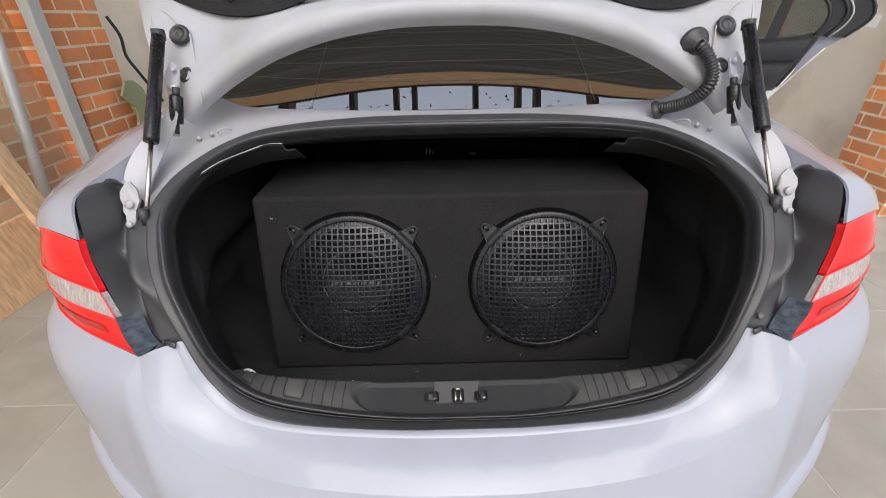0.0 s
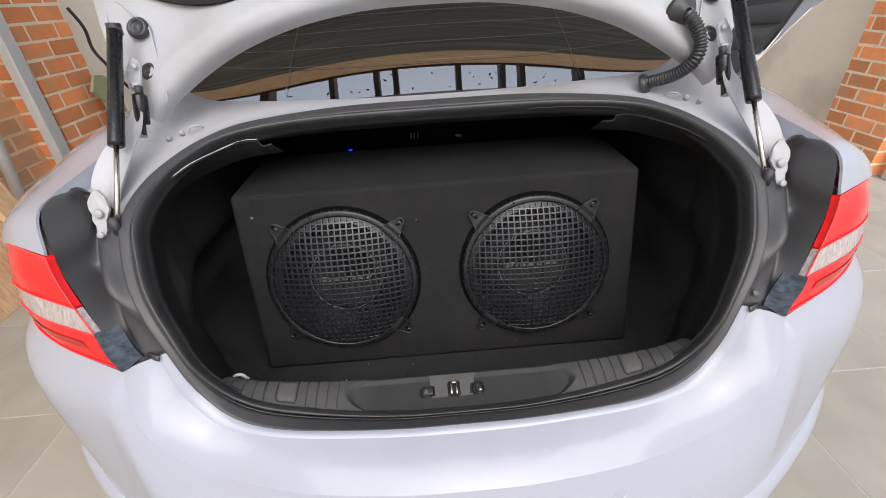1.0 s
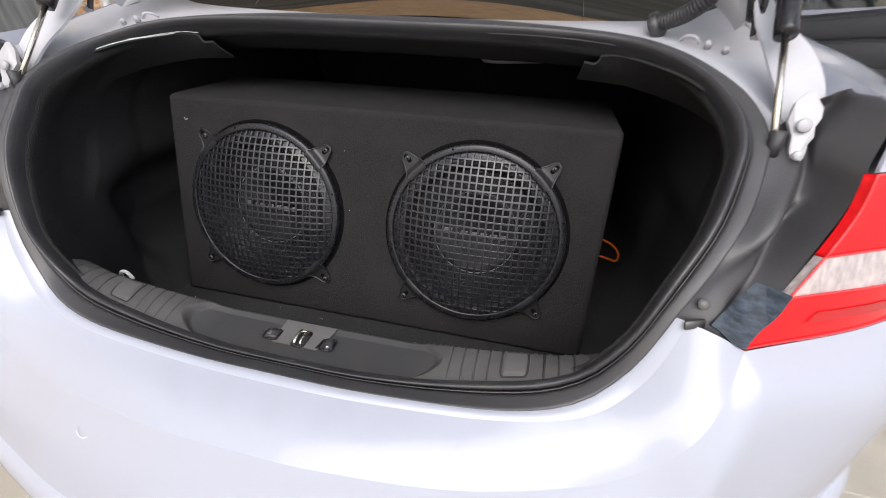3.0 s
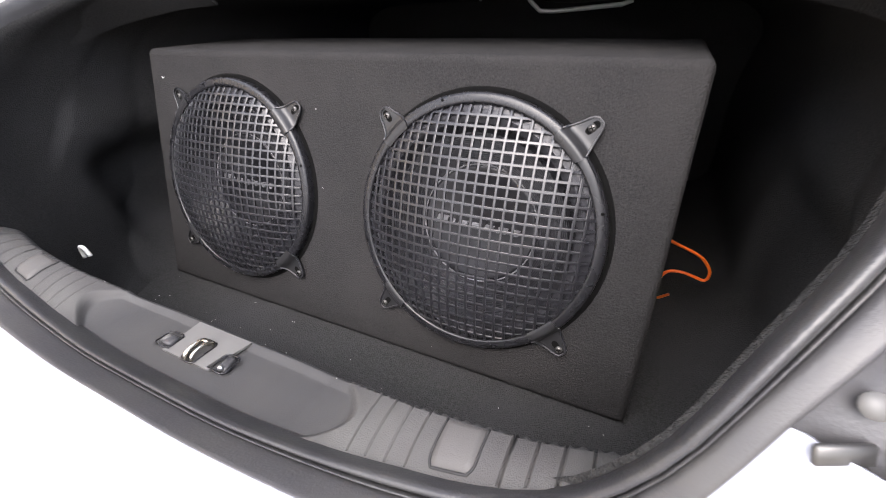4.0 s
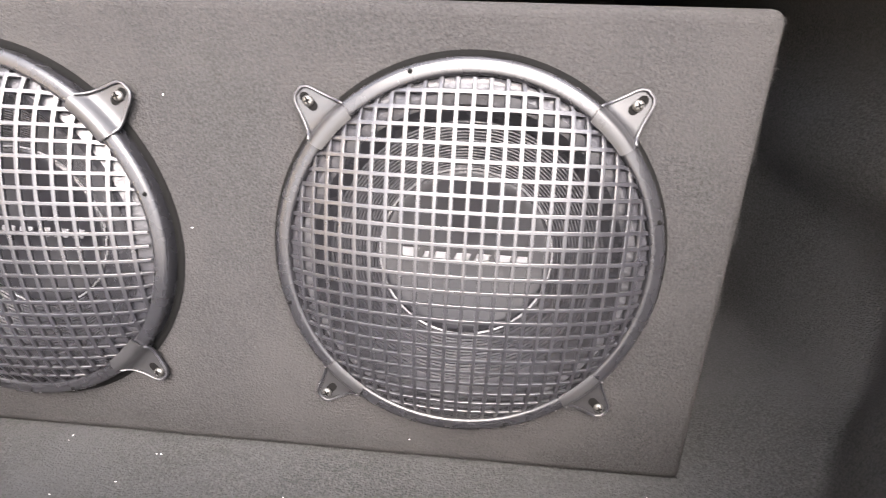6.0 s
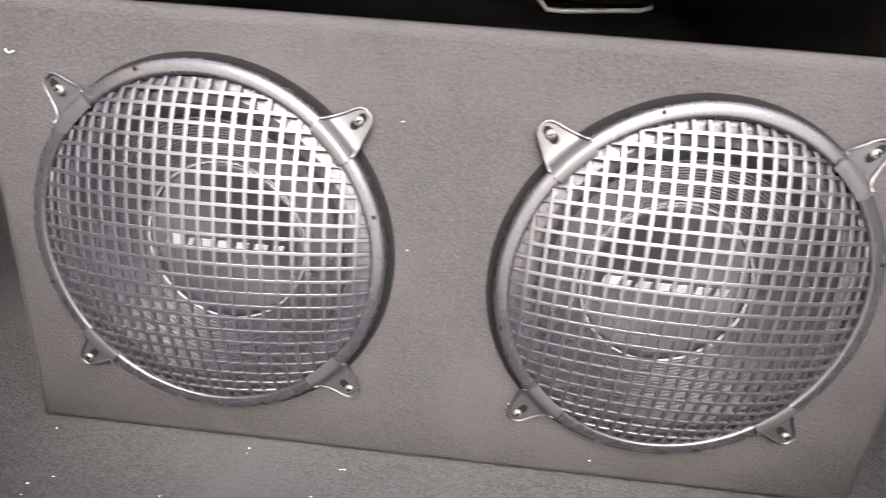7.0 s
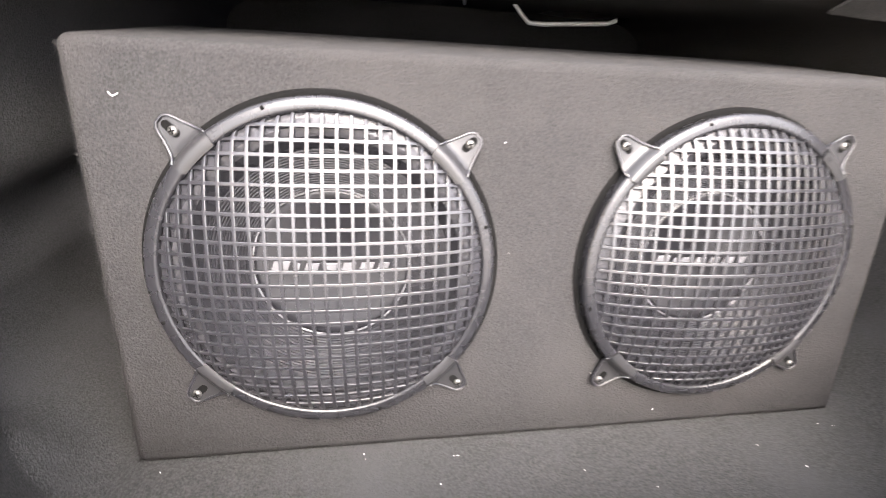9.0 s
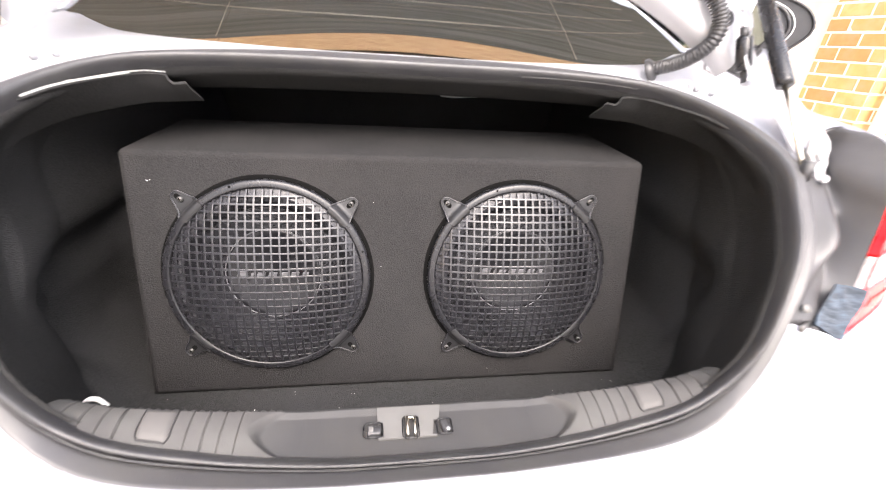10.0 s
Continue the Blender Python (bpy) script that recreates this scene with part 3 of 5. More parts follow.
def sill_z(x, f):
    ax = abs(x - CX)
    k = scoop(ax, f)
    z = table(FRONT_Z, ax) * (1 - f) + table(CREST_Z, ax) * f + .0035 * math.sin(math.pi * f) * (1 - k)
    return z - k * .0065 * min(1.0, f / .12) * min(1.0, (1.08 - f) / .2)


ax_list = {round(k * .004, 4) for k in range(105)} | {round(.13 + k * .0015, 4) for k in range(54)} | {round(.21 + k * .0024, 4) for k in range(86)} | {.416}
for g in GROOVES:
    ax_list |= {g - .0014, g - .0006, g, g + .0006, g + .0014}
ax_list = sorted(a for a in ax_list if a < .4165)
xs = [CX - a for a in reversed(ax_list[1:])] + [CX + a for a in ax_list]
FS = [k / 50 for k in range(51)]


def groove(ax, f):
    if any(abs(ax - g) < .0009 for g in GROOVES) and f > .06:
        return .0032 if ax < .33 else .0042
    return 0.0


rows = []
for f in FS:
    rows.append([(x, sill_y(x, f), sill_z(x, f) - groove(abs(x - CX), f)) for x in xs])
# over the rounded crest and down to the carpet
SLOPE = ((.003, .0012), (.007, .0055), (.011, .0140), (.020, .040), (.034, .078), (.05, .112))
for dy, dz in SLOPE:
    row = []
    for x in xs:
        ax = abs(x - CX)
        top = sill_z(x, 1.0)
        k = 1 - scoop(ax, 1.0)
        row.append((x, sill_y(x, 1.0) + dy, max(-.004, top - dz * (top + .004) / .112) - groove(ax, 1) * (dz < .02) + .0017 * math.sin(x * 660) * k * (dz < .1)))
    rows.append(row)
sill = part("sill_trim", sheet(rows), PLASTIC_GREY, car, "scuffed grey-black ribbed plastic loading sill")
sill.data.materials.append(RECESS)
for k, poly in enumerate(sill.data.polygons):
    j, i = divmod(k, len(xs) - 1)
    ax = abs((xs[i] + xs[i + 1]) / 2 - CX)
    if j >= len(FS) - 1 or scoop(ax, (FS[j] + FS[min(j + 1, len(FS) - 1)]) / 2) > .5:
        poly.material_index = 1
for s in (-1, 1):
    # end cap of the trim
    ends = [r[0 if s < 0 else -1] for r in rows[:len(FS) + 4]]
    part("sill_end", sheet([ends, [(x + s * .004, y + .002, z - .004) for x, y, z in ends], [(x + s * .005, y + .002, z * .4) for x, y, z in ends]]), RECESS, sill)
    x0 = CX + s * .307
    rr = []
    for j in range(11):
        f = .13 + .86 * j / 10
        inset = .0035 if j == 0 else .001 if j == 1 else 0
        row = []
        for i in range(11):
            u = (i / 10 - .5) * (.0345 - 2 * inset)
            inner = 0 < i < 10 and 0 < j < 10
            row.append((x0 + s * u, sill_y(x0 + s * u, f), sill_z(x0 + s * u, f) + (.0022 + .0022 * f if inner else -.001)))
        rr.append(row)
    thick(part("sill_pad", sheet(rr), PAD, sill, "smooth square pad on the sill"), .004)
    gap = [rr[j][0] for j in range(10, -1, -1)] + rr[0][1:-1] + [rr[j][-1] for j in range(11)]
    part("pad_gap", tube([Vector(v) + Vector((0, 0, .0012)) for v in gap], .0012, 6), DARK, sill)


def latch_at(x, y, d=0.0):
    return Vector((x, y, .1455 - .06 * max(0, -.236 - y) + d))


# the plate is flat, open round the button, the striker and the hook
HOLES = ((-.062, -.038, -.236, -.2135), (-.0115, .0095, -.240, -.2065), (.0335, .0535, -.237, -.2125))
plate_x = [-.0455 + .0025 * k for k in range(36)]
plate_y = [-.2385 + .0025 * k for k in range(21)]
c = bmesh.new()
pv = {}
for i in range(len(plate_x) - 1):
    for j in range(len(plate_y) - 1):
        mx_, my_ = plate_x[i] + .00125, plate_y[j] + .00125
        if any(a < mx_ < b_ and e < my_ < g for a, b_, e, g in HOLES):
            continue
        q = []
        for u, v in ((i, j), (i + 1, j), (i + 1, j + 1), (i, j + 1)):
            if (u, v) not in pv:
                narrow = 1 - .22 * (1 - v / (len(plate_y) - 1)) if plate_x[u] > 0 else 1 - .06 * (1 - v / (len(plate_y) - 1))
                pv[u, v] = c.verts.new(latch_at(plate_x[u] * narrow, plate_y[v], .0012))
            q.append(pv[u, v])
        c.faces.new(q)
thick(part("latch_plate", c, PLATE, sill, "pale grey plastic latch plate"), .003)
for a, b_, e, g in HOLES:
    o = [(a + .003, e), (b_ - .003, e), (b_, e + .003), (b_, g - .003), (b_ - .003, g), (a + .003, g), (a, g - .003), (a, e + .003)]
    part("latch_well", prism([(u, v) for u, v in o], .004, Matrix.Translation((0, 0, .1475)) @ pose(0, 0, 0, -90) @ Matrix.Diagonal((1, 1, -1, 1)), 0), VOID, sill, "black opening in the latch plate", smooth=False)
    part("well_rim", tube([latch_at(u, v, .0016) for u, v in o], .0010, 8, closed=True), RING, sill, "glossy black rounded rim")
part("latch_button", lump((.019, .0135, .008), .003, 3, Matrix.Translation(latch_at(-.0485, -.2255, .0002))), PLASTIC, sill, "black release button")
part("button_face", lump((.006, .008, .002), .0008, 2, Matrix.Translation(latch_at(-.0525, -.2255, .0042))), PLATE, sill, "pale worn patch on the button")
for dx in (-.0055, .0042):
    arch = curve([latch_at(dx, -.2375, -.004), latch_at(dx, -.2355, .005), latch_at(dx, -.228, .0085), latch_at(dx, -.216, .0085), latch_at(dx, -.2105, .005), latch_at(dx, -.209, -.003)], 22)
    part("striker_bar", tube(arch, .0024 if dx < 0 else .0018, 10), CHROME, sill, "worn chrome striker bar")
part("striker_link", tube([latch_at(-.0055, -.2135, .0080), latch_at(.0042, -.2135, .0080)], .002, 8), CHROME, sill)
hook_m = Matrix.Translation(latch_at(.0450, -.224, .0)) @ pose(0, 0, 0, 0, 0, 14)
part("latch_hook", lump((.012, .020, .010), .004, 3, hook_m), PLASTIC, sill, "small black hook")
part("hook_nose", lump((.006, .005, .006), .002, 2, hook_m @ Matrix.Translation((0, -.009, .005))), STEEL, sill)
part("tie_hook", tube(curve([(CX - .458, -.130, .108), (CX - .456, -.131, .126), (CX - .448, -.132, .133), (CX - .438, -.132, .132), (CX - .430, -.131, .118)], 14), .0034, 8), WHITE, car, "small white nylon hook by the sill")

# ---- subwoofer box ----
BW, BH = .445, .432
box = thing("subwoofer_box", (0, .15, 0), "black carpeted subwoofer box with two round grilles on the boot floor", "subwoofer")
top_f = FACE @ Vector((0, 0, BH))
b = bmesh.new()
prof = [(0.0, 0.0), (top_f.y, top_f.z), (.345, top_f.z + .004), (.36, 0.0)]
va = [b.verts.new((-BW, y, z + .001)) for y, z in prof]
vb = [b.verts.new((BW, y, z + .001)) for y, z in prof]
b.faces.new(va)
b.faces.new(vb[::-1])
for i in range(4):
    b.faces.new((va[i], vb[i], vb[(i + 1) % 4], va[(i + 1) % 4]))
bmesh.ops.recalc_face_normals(b, faces=b.faces)
bmesh.ops.bevel(b, geom=b.edges[:], offset=.010, segments=4, affect="EDGES", profile=.5)
front = max((f for f in b.faces if f.normal.y < -.9), key=lambda f: f.calc_area())
inv = FACE.inverted()
fl = [inv @ v.co for v in front.verts]
x0, x1, z0, z1, yf = min(v.x for v in fl), max(v.x for v in fl), min(v.z for v in fl), max(v.z for v in fl), fl[0].y
bmesh.ops.delete(b, geom=[front], context="FACES_ONLY")
for a, e, cx in ((x0, -.0075, -.228), (-.0075, x1, .213)):
    cz, nn = .2225, 64
    ringv, edgev = [], []
    angs = sorted([2 * math.pi * k / nn for k in range(nn)] + [math.atan2(zz - cz, xx - cx) % (2 * math.pi) for xx in (a, e) for zz in (z0, z1)])
    for g in angs:
        c, s = math.cos(g), math.sin(g)
        r = min([(xx - cx) / c for xx in (a, e) if (xx - cx) * c > 1e-9] + [(zz - cz) / s for zz in (z0, z1) if (zz - cz) * s > 1e-9])
        ringv.append(b.verts.new(FACE @ Vector((cx + .156 * c, yf, cz + .156 * s))))
        edgev.append(b.verts.new(FACE @ Vector((cx + r * c, yf, cz + r * s))))
    for k in range(len(angs)):
        m = (k + 1) % len(angs)
        b.faces.new((ringv[k], ringv[m], edgev[m], edgev[k]))
part("cabinet", b, CARPET, box, "cabinet covered in charcoal carpet", doubles=.0002)

GR, GD, GM = .1695, .034, .1570     # ring radius, dome height, mesh radius


def dome(u, v):
    """Height of the domed mesh at (u, v) from its middle."""
    r2 = (u * u + v * v) / (GM ** 2)
    return .012 + GD * max(0.0, 1 - r2) ** .75


def grille(cx, cz, clamps):
    at = FACE @ pose(cx, -.001, cz, 90)        # local z points out of the front
    prof = [(.158, .0005), (.155, .010), (.150, .012), (.143, .016), (.134, .014), (.126, .004), (.123, .000)]
    for k in range(33):                         # fine concentric ribs down the cone
        f = k / 32
        prof.append((.122 - .040 * f, -.001 - .020 * f + (.0007 if k % 2 else 0)))
    prof += [(.0815, -.0215), (.0780, -.0195)]
    drv = part("driver", lathe(prof, 96, at), CONE, box, "glossy black speaker cone with a dished centre cap", smooth=False)
    part("centre_cap", lathe([(.0785, -.0198)] + [(.0765 * (1 - k / 20), -.0310 + .0115 * (1 - k / 20) ** 1.6) for k in range(21)], 96, at), CAP, drv, "finely turned black centre cap")
    rim = bmesh.new()
    for k in range(90):
        c = [2 * math.pi * (k + e) / 90 for e in (0, 1)]
        q = [at @ Vector((r * math.cos(c[e]), r * math.sin(c[e]), h)) for r, e, h in ((.0822, 0, -.0190), (.0822, 1, -.0190), (.0806, 1, -.0196), (.0806, 0, -.0196))]
        rim.faces.new([rim.verts.new(v) for v in q])
    thick(part("printed_ring", rim, SILVER, drv, "thin silver ring on the cone", smooth=False), .001)
    x = -.062
    for i, w in enumerate((.017, .005, .014, .014, .013, .014, .011)):
        hh = .0125 if i == 0 else .0095
        letter = lump((w, hh, .0014), .0006, 1)
        for v in letter.verts:
            v.co.x += .35 * v.co.y
        letter.transform(at @ pose(x + w / 2, -.002 + (hh - .0095) / 2, -.0180))
        part("printed_bar", letter, SILVER, drv, smooth=False)
        x += w + .0055
    # ring
    part("ring", lathe([(GM - .0015, .001), (GM - .0015, .0125), (GM - .0006, .0146), (GM + .0008, .0154), (GM + .0024, .0156), (GR - .0042, .0150), (GR - .0014, .0136), (GR - .0002, .0112), (GR, .0085), (GR, .0004)], 128, at), RING, box, "glossy black steel ring")
    # black band: the gasket, widened to paint the shaded gap beside the ring
    part("gasket_shadow", lathe([(GR - .002, .0002), (GR + .0005, .0012), (GR + .0040, .0010), (GR + .0066, .0001)], 96, at), VOID, box, "thin black seal round the ring with painted shadow")
    for a in (17, 108, 196, 287):
        part("ring_rivet", lathe([(.0, .0012), (.0016, .0010), (.0020, 0)], 10, at @ Matrix.Rotation(radians(a), 4, "Z") @ Matrix.Translation((GM + .0075, 0, .0152))), VOID, box)
    # mesh of square holes, pressed into a dome
    pitch, bar, th = .0130, .0035, .0028
    R = GM
    bm = bmesh.new()
    n = int(R / pitch) + 1
    edges = []
    for i in range(-n, n + 1):
        for e in (-bar / 2, bar / 2):
            edges.append(i * pitch + e)
    edges = [e for e in edges if abs(e) < R]
    grid = {}

    def vert(i, j):
        if (i, j) not in grid:
            u, v = edges[i], edges[j]
            d = math.hypot(u, v)
            if d > R:
                u, v = u * R / d, v * R / d
            grid[i, j] = bm.verts.new(at @ Vector((u, v, dome(u, v))))
        return grid[i, j]

    k = len(edges)
    for i in range(k - 1):
        for j in range(k - 1):
            if edges[i + 1] - edges[i] > bar * 1.3 and edges[j + 1] - edges[j] > bar * 1.3:
                continue
            if sum(math.hypot(edges[a], edges[c]) > R for a, c in ((i, j), (i + 1, j), (i, j + 1), (i + 1, j + 1))) > 2:
                continue
            q = [vert(i, j), vert(i + 1, j), vert(i + 1, j + 1), vert(i, j + 1)]
            if len({tuple(round(c, 6) for c in w.co) for w in q}) == 4:
                bm.faces.new(q)
    ms = part("mesh", bm, GRILLE, box, "domed black steel mesh with square holes", smooth=False)
    md = ms.modifiers.new("thickness", "SOLIDIFY")
    md.thickness, md.offset = th, -1
    soft = ms.modifiers.new("rounding", "BEVEL")
    soft.width, soft.segments, soft.limit_method = .0007, 2, "ANGLE"
    # four corner clamps with screws
    for a, slide in clamps:
        m = at @ Matrix.Rotation(radians(a), 4, "Z")
        half = [(.1540, .0195, .0168), (.1580, .0205, .0182), (.1640, .0210, .0180), (.1680, .0204, .0140), (.1715, .0190, .0085), (.1760, .0168, .0060), (.1820, .0142, .0052), (.1880, .0118, .0050), (.1940, .0098, .0050), (.1985, .0074, .0050), (.2012, .0038, .0050)]

        def on_ring(r, w, hh):
            g = w / .165 if r < .170 else w / r * (.170 / r) ** 2
            return m @ Vector((r * math.cos(g), r * math.sin(g) if r < .170 else w, hh))

        c = bmesh.new()
        cols = [[c.verts.new(on_ring(*(v.x, v.y * g, v.z))) for g in (-1, -.66, -.33, 0, .33, .66, 1)] for v in curve(half, 36)]
        for p, q in zip(cols, cols[1:]):
            for g in range(6):
                c.faces.new((p[g], p[g + 1], q[g + 1], q[g]))
        cl = thick(part("clamp", c, CLAMP, box, "black triangular steel grille clamp"), .0016)
        lip = bmesh.new()
        line = [on_ring(r, w, hh + .0010) for r, w, hh in half[3:]] + [on_ring(r, -w, hh + .0010) for r, w, hh in reversed(half[3:])]
        part("clamp_rim", tube(line, .0013, 6, bm=lip), GRILLE, cl)
        hole = [(.1945 + .0040 * math.cos(g), .0040 * math.sin(g)) for g in [math.pi * (k / 8 - .5) for k in range(9)]] + [(.1845 + .0040 * math.cos(g), .0040 * math.sin(g)) for g in [math.pi * (k / 8 + .5) for k in range(9)]]
        oval = bmesh.new()
        oval.faces.new([oval.verts.new(m @ Vector((u, v, .0054))) for u, v in hole])
        part("slot_hole", oval, VOID, cl, "dark oblong screw hole", smooth=False)
        at_screw = m @ Matrix.Translation((min(.1935, .1900 + slide), 0, 0))
        sc = part("screw", lathe([(.0, .0082), (.0022, .0084), (.0038, .0076), (.0046, .0062), (.0046, .003)], 16, at_screw), SCREW, cl, "cross-head steel screw")
        cross = lump((.0056, .0012, .0012), 0, 1, at_screw @ pose(0, 0, .0083, 0, 0, 20 + a))
        lump((.0012, .0056, .0012), 0, 1, at_screw @ pose(0, 0, .0083, 0, 0, 20 + a), cross)
        part("screw_slot", cross, VOID, cl, smooth=False)


grille(-.228, .2225, ((43, .0), (134, -.003), (223, .006), (315, .003)))
grille(.213, .2225, ((47, -.001), (136, .0), (228, .006), (315, .008)))

# ---- boot lid ----
lid = thing("boot_lid", (CX, .2, .62), "", "")
lid.parent = car
lid.location = Vector((CX, .2, .62)) - ORIGIN[car]
tagged(lid, "white open boot lid seen from inside")


def on_lid(x, z, d=0.0):
    """A place on the lid's inner skin; d comes out of it."""
    y = .16 + .6 * (min(z, .82) - .68) + .15 * max(0, z - .82) + .10 * abs(x) ** 2.2
    return (CX + x, y - d, z + .5 * d)


a0 = [(.0, .768), (.117, .765), (.222, .752), (.300, .735), (.382, .708), (.450, .675), (.507, .640), (.545, .612), (.568, .588)]
a1 = [(.0, .782), (.13, .778), (.24, .765), (.32, .746), (.400, .722), (.464, .693), (.520, .662), (.553, .637), (.575, .608)]
a2 = [(.0, .802), (.14, .799), (.27, .794), (.35, .785), (.43, .765), (.50, .740), (.552, .716), (.580, .688), (.600, .655)]
a3 = [(.0, .86), (.15, .855), (.27, .815), (.35, .80), (.44, .80), (.53, .79), (.59, .768), (.620, .735), (.632, .705)]
a4 = [(.0, 1.18), (.15, 1.18), (.30, 1.17), (.42, 1.14), (.53, 1.08), (.60, 1.0), (.640, .92), (.655, .86), (.658, .807)]


def lid_line(h, d):
    half = [on_lid(x, z, dd) for (x, z), dd in zip(h, d if isinstance(d, list) else [d] * len(h))]
    hp = [(p[0] - CX, p[1], p[2]) for p in reversed(half)]
    return both(hp)


def fade(d):
    """The pressed bead along the lid's edge, dying out towards the corners."""
    return [d * k for k in (1, 1, 1, 1, 1, .9, .6, .3, .1)]


def between(p, q, f):
    return [(a + (c - a) * f, b_ + (d - b_) * f) for (a, b_), (c, d) in zip(p, q)]


thick(part("inner_panel", loft([lid_line(a0, -.02), lid_line(a0, fade(.012)), lid_line(between(a0, a1, .2), fade(.016)), lid_line(between(a0, a1, .32), fade(.011)), lid_line(between(a0, a1, .5), fade(.012)), lid_line(a1, fade(.018)), lid_line(a2, .0), lid_line(a3, .004), lid_line(a4, .0)], 101, 4), PAINT_DULL, lid, "white painted inner panel of the lid"), .01)
edge_liner = [(.0, .865), (.15, .850), (.25, .812), (.308, .790), (.36, .773), (.42, .765), (.48, .769), (.537, .782), (.60, .804)]
thick(part("lid_liner", loft([lid_line(edge_liner, .012), lid_line([(x * .98, z + .07) for x, z in edge_liner], .022), lid_line([(x * .92, z + .30) for x, z in edge_liner], .016)], 81, 5), LINER, lid, "black felt lining of the lid"), .006)
for s in (-1, 1):
    part("liner_button", lathe([(.011, 0), (.011, .002), (.007, .004), (0, .0045)], 18, Matrix.Translation(on_lid(s * .452, .797, .024)) @ Vector((0, -1, .55)).to_track_quat("Z", "Y").to_matrix().to_4x4()), PLASTIC, lid, "round black trim button")

for s in (-1, 1):
    for (x, z, d, r) in ((.566, .733, .014, 1.2), (.553, .662, .009, 1.0)):
        p = Vector(on_lid(s * x, z, d))
        part("rubber_stop", lathe([(a * r, h) for a, h in ((.017, .0), (.0175, .004), (.014, .008), (.011, .009), (.010, .006), (.004, .006), (.0, .008))], 20, Matrix.Translation(p) @ Vector((0, -1, .55)).to_track_quat("Z", "Y").to_matrix().to_4x4()), RUBBER, lid, "round black rubber plug")
    em = [on_lid(s * x, z, .015) for x, z in ((.612, .706), (.622, .730), (.630, .766), (.624, .778), (.600, .776), (.575, .756), (.548, .738), (.541, .715), (.537, .700), (.527, .657), (.520, .610))]
    part("pressed_edge", tube(curve(em, 40), .0016, 6), PAINT_DULL, lid)
    # gas strut
    strut = thing("gas_strut", (CX + s * .585, -.09, .45), "", "")
    strut.parent = car
    strut.location = Vector((CX + s * .585, -.09, .45)) - ORIGIN[car]
    lowp, topp = Vector((CX + s * .560, -.09, .460)), Vector((CX + s * .585, .161, .740))
    mid_p = lowp.lerp(topp, .40)
    part("rod", tube([lowp, mid_p.lerp(topp, .05)], .0042, 12), CHROME, strut, "thin worn brass-coloured rod")
    part("cylinder", tube([mid_p, mid_p.lerp(topp, .03), mid_p.lerp(topp, .28), mid_p.lerp(topp, .29), topp], [.0125, .0130, .0130, .0122, .0120], 18), RING, strut, "glossy black gas cylinder")
    part("top_joint", tube([topp - Vector((0, 0, .006)), topp + Vector((0, .004, .012))], .0125, 14), PLASTIC, strut)
    part("foot_joint", tube([lowp + Vector((0, 0, .02)), lowp - Vector((0, 0, .012))], .008, 12), PLASTIC, strut)
    # hinge plate
    hinge = thing("lid_hinge", (CX + s * .6, 0, .5), "", "")
    hinge.parent = car
    hinge.location = Vector((CX + s * .6, 0, .5)) - ORIGIN[car]
    foot = [(.588, -.058, .520), (.600, -.059, .519), (.615, -.068, .504), (.614, -.074, .494), (.606, -.079, .485), (.608, -.083, .475), (.599, -.088, .467), (.598, -.093, .458), (.590, -.100, .448), (.577, -.100, .446), (.571, -.092, .460), (.573, -.082, .474), (.566, -.070, .488), (.572, -.062, .508)]
    foot = [(.584 + (x - .584) * .62, y, z) for x, y, z in foot]
    c = bmesh.new()
    c.faces.new([c.verts.new(p) for p in side(foot, s)])
    thick(part("foot_plate", c, PAINT_DULL, hinge, "white painted wavy hinge plate", smooth=False), .006)
    edge_in = [(.556, .150, .678), (.550, .110, .640), (.553, .075, .588), (.565, .040, .550), (.573, -.010, .510), (.583, -.045, .472), (.600, -.052, .466)]
    edge_out = [(.574, .160, .694), (.583, .140, .668), (.571, .110, .630), (.578, .080, .597), (.612, .030, .556), (.624, -.010, .518), (.618, -.040, .482)]
    leaf = loft([side(edge_in, s), side([tuple((Vector(a) + Vector(c)) / 2 + Vector((0, .006, 0))) for a, c in zip(edge_in, edge_out)], s), side(edge_out, s)], 25, 3)
    thick(part("leaf", leaf, PAINT_DULL, hinge, "white painted curved hinge leaf"), .004)
    part("leaf_edge", tube(curve(side(edge_out, s), 25), .0028, 8), PAINT_DULL, hinge)
    part("pivot", lathe([(.005, 0), (.005, .003), (.004, .004), (0, .004)], 16, Matrix.Translation((CX + s * .563, .140, .682)) @ Vector((0, -1, .3)).to_track_quat("Z", "Y").to_matrix().to_4x4()), PAINT_DULL, hinge)
    part("bolt_small", lathe([(.0055, 0), (.0055, .004), (.0045, .005), (0, .005)], 14, Matrix.Translation((CX + s * .581, -.101, .457)) @ Vector((0, -1, .3)).to_track_quat("Z", "Y").to_matrix().to_4x4()), PAINT_DULL, hinge)
    part("bolt", lathe([(.0078, 0), (.0078, .003), (.0066, .0042), (0, .0046)], 16, Matrix.Translation((CX + s * .585, -.080, .486)) @ Vector((0, -1, .3)).to_track_quat("Z", "Y").to_matrix().to_4x4()), PAINT_DULL, hinge)
    d0, d1 = Vector((CX + s * .564, .085, .568)), Vector((CX + s * .553, .112, .652))
    part("damper", tube([d0.lerp(d1, .22), d0.lerp(d1, .25), d0.lerp(d1, .8), d0.lerp(d1, .84)], [.010, .0125, .0125, .010], 16), RING, hinge, "short black damper cylinder")
    part("damper_rod", tube([d0, d0.lerp(d1, .25)], .005, 10), PLASTIC, hinge)
    part("damper_eye", tube([d1, d0.lerp(d1, .8)], .007, 10), PLASTIC, hinge)
